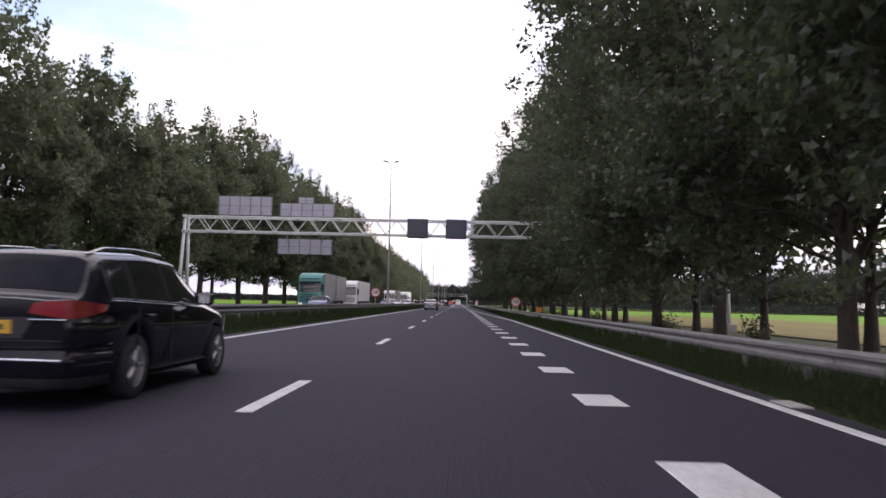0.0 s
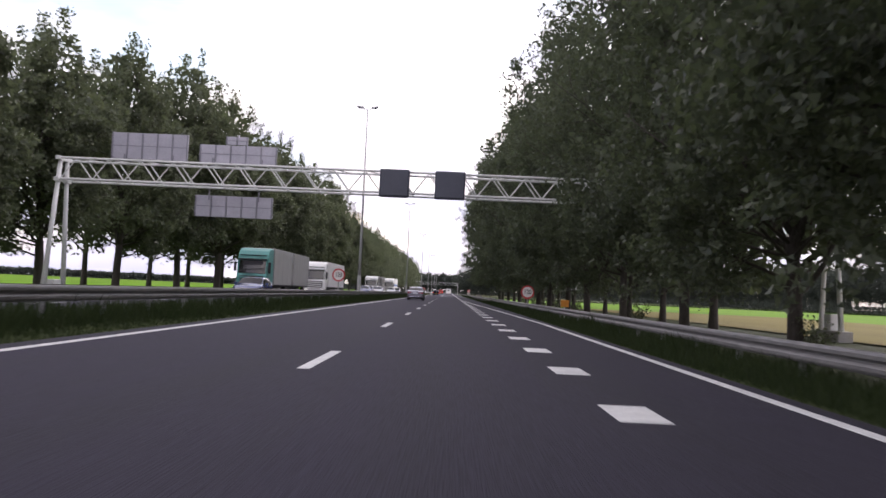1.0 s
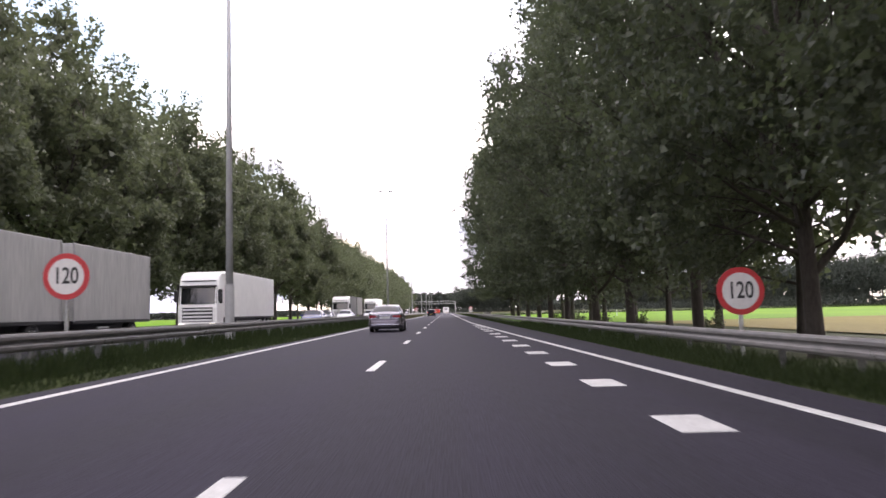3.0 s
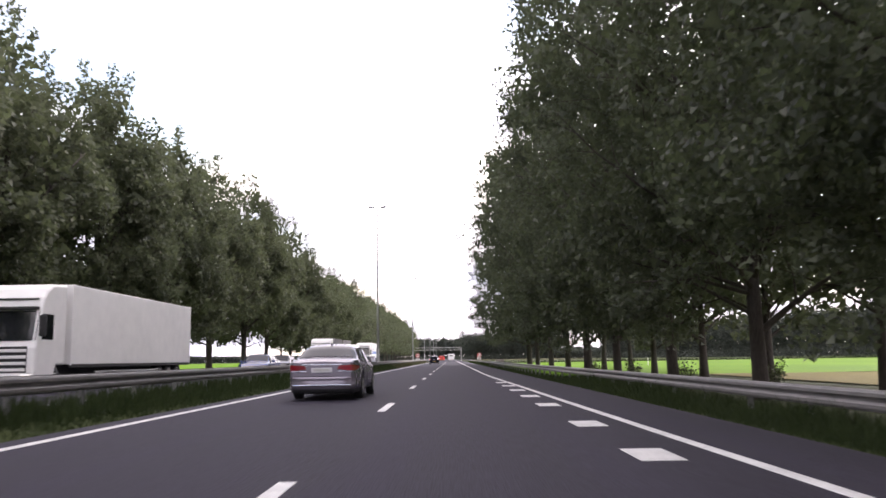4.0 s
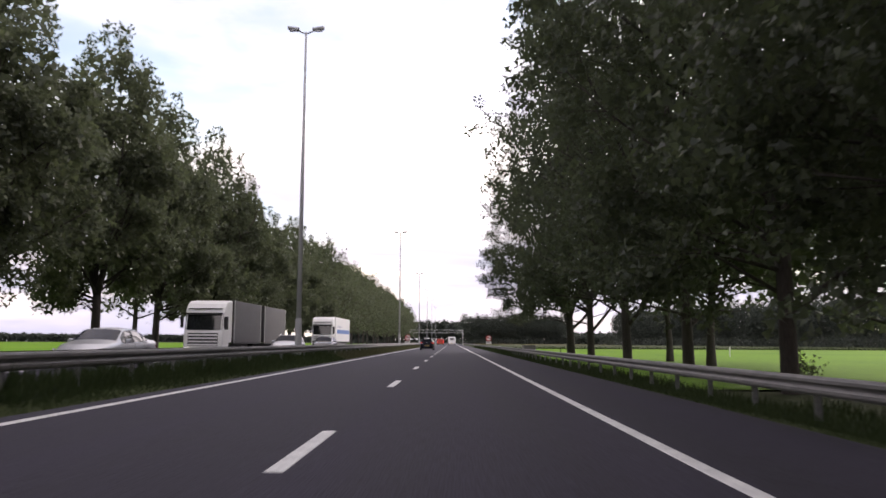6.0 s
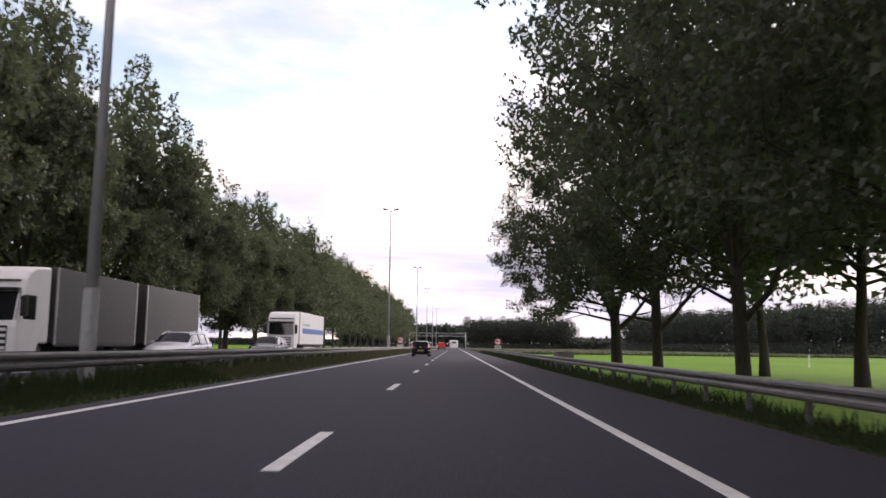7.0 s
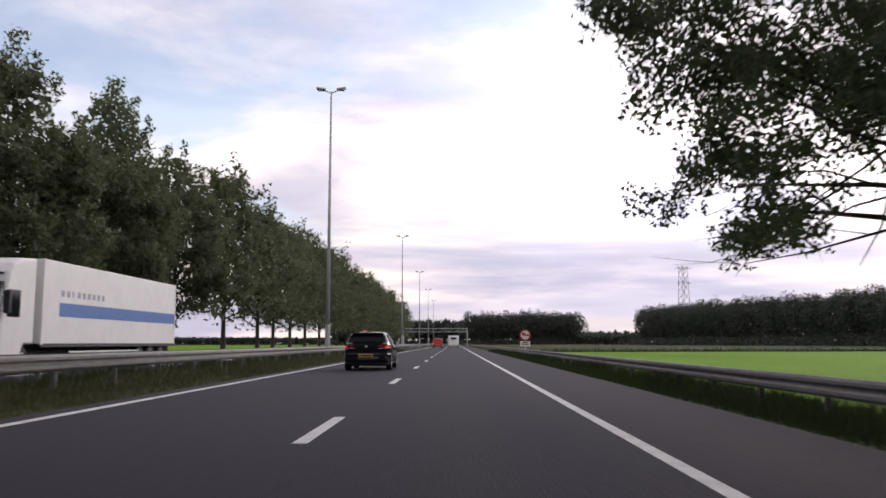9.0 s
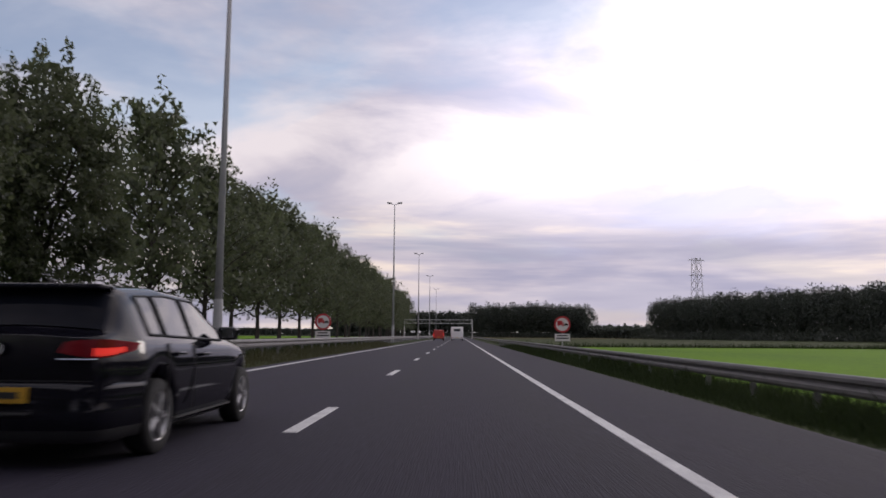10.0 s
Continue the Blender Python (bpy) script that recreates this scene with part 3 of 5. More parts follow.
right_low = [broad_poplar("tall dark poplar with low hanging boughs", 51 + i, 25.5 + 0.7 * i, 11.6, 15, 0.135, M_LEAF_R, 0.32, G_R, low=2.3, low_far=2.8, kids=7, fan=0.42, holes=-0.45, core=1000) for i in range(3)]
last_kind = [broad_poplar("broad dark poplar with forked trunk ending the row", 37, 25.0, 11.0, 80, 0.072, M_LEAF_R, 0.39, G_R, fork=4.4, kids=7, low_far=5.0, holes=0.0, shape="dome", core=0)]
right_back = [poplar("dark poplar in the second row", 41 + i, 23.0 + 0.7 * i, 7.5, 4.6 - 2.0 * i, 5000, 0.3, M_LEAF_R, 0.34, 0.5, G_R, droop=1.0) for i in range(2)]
rng_p = random.Random(5)
# height of the far row: the poplars along its middle stretch are the tallest
TALL = [(40, 22.0), (76, 22.6), (90, 25.0), (105, 26.6), (135, 26.8), (175, 25.8), (216, 23.8), (240, 22.0), (300, 21.6), (900, 21.6)]


def far_row_x(y):
    return max(-31.5, min(-27.0, -31.5 + (y - 87) * 0.03))


def far_row_scale(y):
    for (a, u), (b, v) in zip(TALL, TALL[1:]):
        if y <= b:
            return (u + (v - u) * max(0.0, y - a) / (b - a)) / 23.8
    return TALL[-1][1] / 23.8


left_y = [88.3, 103.5, 117.5, 131.0, 144.5, 160.0, 174.0, 188.0, 200.5, 216.0, 228.5, 241.5, 255.5, 270.0, 32.0, 46.0, 59.7, 74.5]
row_of(left_kinds, [(far_row_x(y) + rng_p.uniform(-0.3, 0.3), y, -0.9, far_row_scale(y) * rng_p.uniform(0.97, 1.03)) for y in left_y], 3)
row_of(left_far, [(-27 + rng_p.uniform(-0.5, 0.5), 288 + 13.2 * k + rng_p.uniform(-0.8, 0.8), -0.9, far_row_scale(300) * rng_p.uniform(0.95, 1.05)) for k in range(26)], 8)
# a second, thinner row behind it
row_of(left_far, [(far_row_x(y) - 6.5 + rng_p.uniform(-0.5, 0.5), y + rng_p.uniform(-1.5, 1.5), -0.9, far_row_scale(y) * rng_p.uniform(0.8, 0.9)) for y in (66, 96, 112, 124, 139, 167, 181, 208, 236, 262)], 12)
row_of(last_kind, [(12.8, 213.5, -0.4, 1.08)], 2, 0)
front = [200.3, 186, 170.3, 156.6, 142.5, 128, 113.8, 99.5, 85.5, 71.5, 57, 43.5, 31, 19, 5, -9]
for kinds, stretch, seed in ((right_kinds, [y for y in front if y > 165], 4), (right_low, [y for y in front if y < 165], 14)):
    row_of(kinds, [(12.8 + rng_p.uniform(-0.3, 0.3), y, -0.9, rng_p.uniform(0.97, 1.05) * (0.84 if 40 < y < 75 else 0.93 if 90 < y < 120 else 1.06 if y > 180 else 1)) for y in stretch], seed, 40)
for kind, stretch, seed in ((right_back[:1], range(0, 3), 6), (right_back[1:], range(-12, 0), 16)):
    row_of(kind, [(21.0 + rng_p.uniform(-0.4, 0.4), 177.0 + 14.4 * k + rng_p.uniform(-0.6, 0.6), -0.9, rng_p.uniform(0.85, 1.0)) for k in stretch], seed)


def far_wood(name, label, spots, seed, height, material, n=600, wide=1.0, leaf=1.25):
    """Distant trees, too many and too far to count: trunks and crowns in one object."""
    rng = np.random.default_rng(seed)
    verts, faces = [], []
    for x, y in spots:
        h = height * rng.uniform(0.9, 1.04)
        r = h * rng.uniform(0.2, 0.27) * wide
        b = len(verts)
        tr = 0.3
        for z, q in ((-1.0, tr), (h * 0.5, tr * 0.6)):
            for k in range(5):
                verts.append((x + q * math.cos(1.2566 * k), y + q * math.sin(1.2566 * k), z))
        for k in range(5):
            faces.append((b + k, b + (k + 1) % 5, b + 5 + (k + 1) % 5, b + 5 + k))
        u = rng.normal(size=(n, 3))
        u /= np.linalg.norm(u, axis=1)[:, None]
        rad = rng.uniform(0.55, 1.05, (n, 1)) + 0.12 * np.sin(5 * u[:, :1] + 3 * u[:, 2:] + x)
        c = u * rad * (r * 1.15, r * 1.15, h * 0.42) + (x, y, h * 0.58)
        # undergrowth between the stems
        k = n // 9
        c[:k] = np.stack([x + rng.normal(size=k) * r, y + rng.normal(size=k) * r, h * rng.uniform(-0.03, 0.14, k)], 1)
        a = rng.normal(size=(n, 3))
        a /= np.linalg.norm(a, axis=1)[:, None]
        e = np.cross(a, rng.normal(size=(n, 3)))
        e /= np.linalg.norm(e, axis=1)[:, None]
        s = rng.uniform(0.35, 0.8, (n, 1)) * math.sqrt(600 / n) * leaf
        b = len(verts)
        v = np.stack([c + a * s, c - a * s * 0.9 + e * s * 0.8, c - a * s * 0.9 - e * s * 0.8], 1).reshape(-1, 3)
        verts += v.tolist()
        faces += (b + 3 * np.arange(n)[:, None] + np.arange(3)).tolist()
    ob = mesh_from(name, verts, faces, material)
    return tagged(ob, label, "woodland", kind="stuff")


rng_w = random.Random(9)


def along(x0, y0, x1, y1, step, rows, jitter=1.5):
    n = int(math.hypot(x1 - x0, y1 - y0) / step)
    dx, dy = (x1 - x0) / n, (y1 - y0) / n
    L = math.hypot(dx, dy)
    return [(x0 + dx * i + dy / L * 6 * j + rng_w.uniform(-jitter, jitter), y0 + dy * i - dx / L * 6 * j + rng_w.uniform(-jitter, jitter)) for i in range(n + 1) for j in range(rows)]


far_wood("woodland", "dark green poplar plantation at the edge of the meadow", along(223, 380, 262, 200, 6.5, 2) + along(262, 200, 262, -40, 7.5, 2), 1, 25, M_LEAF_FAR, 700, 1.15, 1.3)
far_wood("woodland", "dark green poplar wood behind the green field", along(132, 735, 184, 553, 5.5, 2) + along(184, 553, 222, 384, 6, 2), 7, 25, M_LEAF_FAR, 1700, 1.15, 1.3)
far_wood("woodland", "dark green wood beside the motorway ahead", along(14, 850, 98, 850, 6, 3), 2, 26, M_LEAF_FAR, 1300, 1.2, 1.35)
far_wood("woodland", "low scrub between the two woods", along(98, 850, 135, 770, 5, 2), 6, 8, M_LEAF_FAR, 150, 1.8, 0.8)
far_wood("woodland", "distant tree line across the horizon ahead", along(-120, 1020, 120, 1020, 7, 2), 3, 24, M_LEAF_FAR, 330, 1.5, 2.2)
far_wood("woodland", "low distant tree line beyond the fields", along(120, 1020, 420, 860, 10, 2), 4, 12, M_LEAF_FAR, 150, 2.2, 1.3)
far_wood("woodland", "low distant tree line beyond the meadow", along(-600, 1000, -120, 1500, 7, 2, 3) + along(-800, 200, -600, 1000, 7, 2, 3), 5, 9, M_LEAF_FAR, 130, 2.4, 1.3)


# ---- verge grass ----
def grass_strip(name, label, x0, x1, z_of, y0, y1, density, h0, h1, seed, tall_side, material=M_BLADE):
    """Upright blades; they grow taller toward the rail (tall_side: +1 at x1, -1 at x0)."""
    rng = np.random.default_rng(seed)
    n = int((x1 - x0) * (y1 - y0) * density)
    x, y = rng.uniform(x0, x1, n), rng.uniform(y0, y1, n)
    u = (x - x0) / (x1 - x0) if tall_side > 0 else (x1 - x) / (x1 - x0)
    patch = np.array([noise.noise((a * 0.8, b * 0.35, seed)) for a, b in zip(x, y)])
    h = (h0 + (h1 - h0) * u ** 1.3) * (1 + 0.55 * patch) * rng.uniform(0.5, 1.2, n)
    z = np.array([z_of(a) for a in x])
    az = rng.uniform(0, 6.283, n)
    w = 0.01 + 0.035 * h
    lx, ly = rng.normal(size=n) * 0.35 * h, rng.normal(size=n) * 0.35 * h
    v = np.empty((n, 3, 3))
    v[:, 0] = np.stack([x - w * np.cos(az), y - w * np.sin(az), z - 0.02], 1)
    v[:, 1] = np.stack([x + w * np.cos(az), y + w * np.sin(az), z - 0.02], 1)
    v[:, 2] = np.stack([x + lx, y + ly, z + h], 1)
    f = np.arange(3 * n).reshape(n, 3).tolist()
    ob = mesh_from(name, v.reshape(-1, 3).tolist(), f, material)
    return tagged(ob, label, "grass", kind="stuff")


def ground_z(x):
    """Height of the ground across the road's section."""
    for (a, u), (b, v) in zip(profile, profile[1:]):
        if x <= b:
            return u + (v - u) * (x - a) / (b - a)
    return profile[-1][1]


grass_strip("verge_grass", "tall dark grass in the median before the guard rail", -7.75, -6.42, ground_z, -6, 172, 190, 0.09, 0.5, 1, -1)
grass_strip("verge_grass", "olive grass in the median before the guard rail", -7.75, -6.42, ground_z, 172, 300, 200, 0.07, 0.4, 9, -1, M_BLADE_OLIVE)
grass_strip("verge_grass", "rough grass in the middle of the median", -10.2, -7.75, ground_z, -6, 300, 60, 0.25, 0.45, 2, -1)
grass_strip("verge_grass", "dark grass on the sloping roadside verge", 3.96, 5.6, ground_z, -4, 118, 250, 0.04, 0.56, 3, 1)
grass_strip("verge_grass", "short dark grass below the guard rail", 3.96, 5.6, ground_z, 118, 203, 240, 0.03, 0.24, 5, 1)
grass_strip("verge_grass", "dark grass covering the foot of the guard rail", 3.96, 5.7, ground_z, 203, 300, 190, 0.04, 0.56, 6, 1)
grass_strip("verge_grass", "rough grass on the bank behind the guard rail", 5.6, 11.0, ground_z, 0, 150, 28, 0.3, 0.4, 4, 1)
grass_strip("reed_edge", "tall dark reeds along the ditch at the meadow's end", 9.5, 214, lambda x: -0.85, 355.5, 358.5, 14, 0.9, 1.1, 8, 1)
grass_strip("verge_grass", "tall dark grass on the bank behind the guard rail", 5.7, 9.4, ground_z, 206, 300, 80, 0.42, 0.58, 10, -1)
grass_strip("verge_grass", "dark rough grass behind the guard rail", 5.7, 8.6, ground_z, 150, 300, 34, 0.35, 0.48, 7, -1)

# ---- more materials ----
def paint(name, color, rough=0.12, metal=0.0, flake=0.12):
    d = tuple(c * (1 - flake) for c in color)
    m = surface(name, d, color, rough, metal, 120, 1.2, 0, local=True, spread=0.03)
    b = m.node_tree.nodes["Principled BSDF"]
    b.inputs["Coat Weight"].default_value, b.inputs["Coat Roughness"].default_value = 0.1, 0.03
    return m


def lamp_glow(name, color, strength):
    m, n, l, b = principled(name, color, 0.25)
    b.inputs["Emission Color"].default_value = (*color, 1)
    b.inputs["Emission Strength"].default_value = strength
    return m


M_BLACKCAR = paint("black_car_paint", (0.009, 0.009, 0.014), 0.08)
M_BLACKCAR.node_tree.nodes["Principled BSDF"].inputs["Specular IOR Level"].default_value = 0.36
M_BLACKCAR.node_tree.nodes["Principled BSDF"].inputs["Coat Weight"].default_value = 0.0
M_SILVERCAR = paint("grey_metallic_paint", (0.25, 0.23, 0.27), 0.2, 0.6)
M_REDVAN = paint("red_van_paint", (0.5, 0.05, 0.035), 0.35, 0.0)
M_BLUECAR = paint("blue_car_paint", (0.03, 0.05, 0.16))
M_LIGHTCAR = paint("light_silver_paint", (0.5, 0.51, 0.54), 0.3, 0.5)
M_WHITE = surface("white_panel", (0.76, 0.755, 0.74), (0.86, 0.85, 0.83), 0.45, 0, 2, 0.4, 0, local=True)
M_TEAL = surface("teal_cab_paint", (0.06, 0.22, 0.2), (0.1, 0.32, 0.29), 0.4, 0, 10, 0.6, 0.02, local=True)
M_GREYBOX = surface("grey_curtain", (0.3, 0.3, 0.29), (0.45, 0.45, 0.43), 0.6, 0, 4, 0.8, 0.05, (1, 2, 0.3), local=True)
M_DARKBOX = surface("dark_curtain", (0.03, 0.028, 0.03), (0.06, 0.056, 0.058), 0.55, 0, 4, 0.7, 0.05, local=True)
M_BLUE = surface("blue_stripe", (0.02, 0.12, 0.4), (0.03, 0.16, 0.5), 0.4, 0, 8, 0.5, 0, local=True)
M_LETTER = surface("grey_lettering", (0.3, 0.32, 0.42), (0.36, 0.38, 0.5), 0.5, 0, 8, 0.5, 0, local=True)
M_CARGLASS = surface("tinted_glass", (0.008, 0.009, 0.011), (0.016, 0.018, 0.022), 0.05, 0, 3, 0.5, 0, local=True, spread=0.02)
M_CARGLASS.node_tree.nodes["Principled BSDF"].inputs["Specular IOR Level"].default_value = 0.75
M_REARGLASS = surface("dark_rear_glass", (0.006, 0.007, 0.01), (0.014, 0.016, 0.024), 0.05, 0, 3, 0.5, 0, local=True, spread=0.02)
M_REARGLASS.node_tree.nodes["Principled BSDF"].inputs["Specular IOR Level"].default_value = 0.06
M_SALOONGLASS = surface("blue_tinted_rear_glass", (0.012, 0.016, 0.024), (0.022, 0.028, 0.042), 0.06, 0, 3, 0.5, 0, local=True, spread=0.02)
M_SALOONGLASS.node_tree.nodes["Principled BSDF"].inputs["Specular IOR Level"].default_value = 0.22
M_RUBBER = surface("tyre_rubber", (0.012, 0.012, 0.012), (0.03, 0.03, 0.03), 0.85, 0, 60, 3, 0.3, local=True)
M_PLASTIC = surface("black_plastic", (0.01, 0.01, 0.011), (0.025, 0.025, 0.026), 0.6, 0, 60, 3, 0.1, local=True)
M_ALLOY = surface("alloy_rim", (0.3, 0.3, 0.31), (0.5, 0.5, 0.51), 0.35, 0.8, 30, 4, 0.02, local=True)
M_CHROME = surface("chrome_trim", (0.6, 0.6, 0.6), (0.8, 0.8, 0.8), 0.15, 1.0, 30, 4, 0, local=True, spread=0.04)
M_TAIL = surface("red_lamp_lens", (0.17, 0.006, 0.012), (0.27, 0.012, 0.02), 0.12, 0, 40, 5, 0, local=True)
M_TAILLIT = lamp_glow("lit_red_lamp", (0.9, 0.045, 0.03), 3.5)
M_HEADLIT = lamp_glow("lit_headlamp", (1.0, 0.95, 0.8), 4.0)
M_LENS = surface("clear_lamp_lens", (0.45, 0.45, 0.47), (0.65, 0.65, 0.67), 0.12, 0.2, 40, 5, 0, local=True)
M_PLATE_Y = surface("yellow_plate", (0.5, 0.28, 0.02), (0.62, 0.36, 0.03), 0.5, 0, 30, 4, 0, local=True)
M_PLATE_W = surface("white_plate", (0.5, 0.5, 0.52), (0.65, 0.65, 0.67), 0.5, 0, 30, 4, 0, local=True)
M_SIGNRED = surface("sign_red", (0.42, 0.03, 0.035), (0.55, 0.045, 0.05), 0.45, 0, 12, 2, 0, local=True)
M_SIGNWHITE = surface("sign_white", (0.62, 0.6, 0.58), (0.75, 0.73, 0.7), 0.45, 0, 12, 2, 0, local=True)
M_ORANGE = surface("marker_orange", (0.55, 0.2, 0.02), (0.68, 0.27, 0.03), 0.5, 0, 12, 2, 0, local=True)
M_SIGNBLACK = surface("sign_black", (0.015, 0.015, 0.015), (0.03, 0.03, 0.03), 0.5, 0, 12, 2, 0, local=True)


# ---- gantry over both carriageways ----
def gantry(y, x0, x1, z0, z1, label, panels=True):
    """A box truss on two A-frames, whose legs spread along the road."""
    g = thing("sign_gantry", label, "gantry", at=pose(0, y, 0))
    half = 0.75
    for dy in (-half, half):
        for z in (z0, z1):
            part("chord", tubed((x0, dy, z), (x1, dy, z), 0.075, n=10), M_GREYPAINT, g)
    n = 2 * int((x1 - x0) / (1.96 if panels else 4.0))
    step = (x1 - x0) / n
    for i in range(n):
        xa, xb = x0 + step * i, x0 + step * (i + 1)
        for dy in (-half, half) if i % 2 else (-half,):
            a, b = ((xa, dy, z0), (xb, dy, z1)) if i % 2 == 0 else ((xa, dy, z1), (xb, dy, z0))
            part("diagonal", tubed(a, b, 0.042, n=6), M_GREYPAINT, g)
    for i in range(0, n + 1, 2):
        part("cross_bar", tubed((x0 + step * i, -half, z0), (x0 + step * i, half, z0), 0.035, n=6), M_GREYPAINT, g)
        if i < n:
            part("top_brace", tubed((x0 + step * (i + 1), -half, z1), (x0 + step * (i + 2 if i + 2 < n else i), half, z1), 0.035, n=6), M_GREYPAINT, g)
    for x, s in ((x0, -1), (x1, 1)):
        for dy in (-1, 1):
            part("leg", tubed((x + s * 0.35, dy * 1.35, -1.0), (x + s * 0.2, dy * 0.42, z1 - 0.05), 0.17, 0.13, 12), M_GREYPAINT, g, smooth=True)
            part("node", boxed(x + s * 0.2 - 0.16, dy * 0.58 - 0.3, z0 - 0.16, x + s * 0.2 + 0.16, dy * 0.58 + 0.3, z0 + 0.1, bevel=0.03), M_GREYPAINT, g)
        part("head_beam", boxed(x + s * 0.2 - 0.14, -half - 0.1, z1 - 0.12, x + s * 0.2 + 0.14, half + 0.1, z1 + 0.12, bevel=0.03), M_GREYPAINT, g)
        part("foot_block", boxed(x + s * 0.35 - 0.45, -1.8, -1.2, x + s * 0.35 + 0.45, 1.8, -0.25, bevel=0.05), M_CONCRETE, g)
        if panels:
            part("switch_box", boxed(x + s * 0.35 - 0.3, -0.5, -0.247, x + s * 0.35 + 0.3, 0.4, 0.75, bevel=0.03), M_GREYPAINT, g, "pale grey switch box between the legs")
    if not panels:
        return g
    for xa, xb, za, zb, lab in ((-21.9, -17.0, 8.62, 10.3, "grey back of a direction sign"), (-16.25, -11.3, 8.6, 9.75, "grey back of a direction sign"), (-14.6, -13.2, 9.79, 10.32, "small grey sign back"), (-16.35, -11.4, 5.15, 6.5, "grey back of a hanging direction sign")):
        p = part("sign_panel", boxed(xa, 0.98, za, xb, 1.05, zb, bevel=0.015), M_PANELBACK, g, lab)
        k = max(2, int((xb - xa) / 0.9))
        for i in range(k + 1):
            x = xa + 0.05 + (xb - xa - 0.1) * i / k
            part("rib", boxed(x - 0.045, 0.9, za + 0.03, x + 0.045, 0.977, zb - 0.03, bevel=0.01), M_PANELRIB, p)
        for z in (za + 0.5 * (zb - za),):
            part("rail", boxed(xa + 0.02, 0.955, z - 0.02, xb - 0.02, 0.977, z + 0.02), M_PANELRIB, p)
        if xb - xa > 2:
            for x in (xa + 0.9, xb - 0.9):
                b0, b1 = (8.2, za + 0.3) if za > 8 else (zb - 0.3, 7.05)
                part("bracket", boxed(x - 0.04, 0.83, b0, x + 0.04, 0.897, b1), M_PANELRIB, p)
    for xa, xb in ((-4.5, -2.67), (-1.13, 0.72)):
        m = part("matrix_sign", boxed(xa, -1.3, 6.64, xb, -0.89, 8.36, bevel=0.09), M_MATRIX, g, "dark blue-black switched-off matrix sign")
        part("visor", boxed(xa + 0.1, -1.335, 6.74, xb - 0.1, -1.303, 8.26, bevel=0.015), M_MATRIX, m)
        for x in (xa + 0.3, xb - 0.3):
            part("hanger", boxed(x - 0.04, -0.887, 6.8, x + 0.04, -0.82, 8.4), M_GALV, m)
    return g


gantry(63.0, -24.2, 23.2, 6.96, 8.26, "grey steel lattice gantry carrying dark matrix signs")
gantry(560.0, -23.0, 5.5, 6.0, 7.6, "distant grey steel lattice gantry across the motorway", False)


# ---- lamp posts in the median ----
def street_lamp():
    s = thing("street_lamp", "tall slender grey steel lamp post with two lamp heads", "street lamp", "lamp posts in the median")
    part("pole", tubed((0, 0, -0.2), (0, 0, 17.6), 0.15, 0.055, 12), M_LAMPGREY, s, smooth=True)
    part("base_sleeve", tubed((0, 0, -0.2), (0, 0, 2.1), 0.175, 0.17, 12), M_LAMPGREY, s)
    part("base_hatch", boxed(-0.06, -0.19, 0.6, 0.06, -0.168, 1.2, bevel=0.01), M_LAMPGREY, s)
    for d in (-1, 1):
        part("arm", tubed((0, 0, 17.5), (d * 0.45, 0, 17.68), 0.04, n=8), M_LAMPGREY, s)
        bm = boxed(d * 0.35 if d > 0 else -1.0, -0.14, 17.62, 1.0 if d > 0 else -0.35, 0.14, 17.78, bevel=0.05)
        for v in bm.verts:
            v.co.z += abs(v.co.x) * 0.14
        h = part("lamp_head", bm, M_LAMPGREY, s)
        part("glass", boxed(d * 0.45 if d > 0 else -0.9, -0.1, 17.66, 0.9 if d > 0 else -0.45, 0.1, 17.69), M_LENS, h)
    return s


lamp0 = street_lamp()
lamp0.matrix_basis = pose(-8.3, 86.85, 0.1)
for y in (166.8, 246.8, 320.0, 383.0, 445.0, 510.0):
    copy_thing(lamp0, pose(-8.3, y, 0.1))


# ---- traffic signs ----
def disc(bm, r, y0, y1, cz, n=40):
    tube(bm, (0, y0, cz), (0, y1, cz), r, n=n)
    return bm


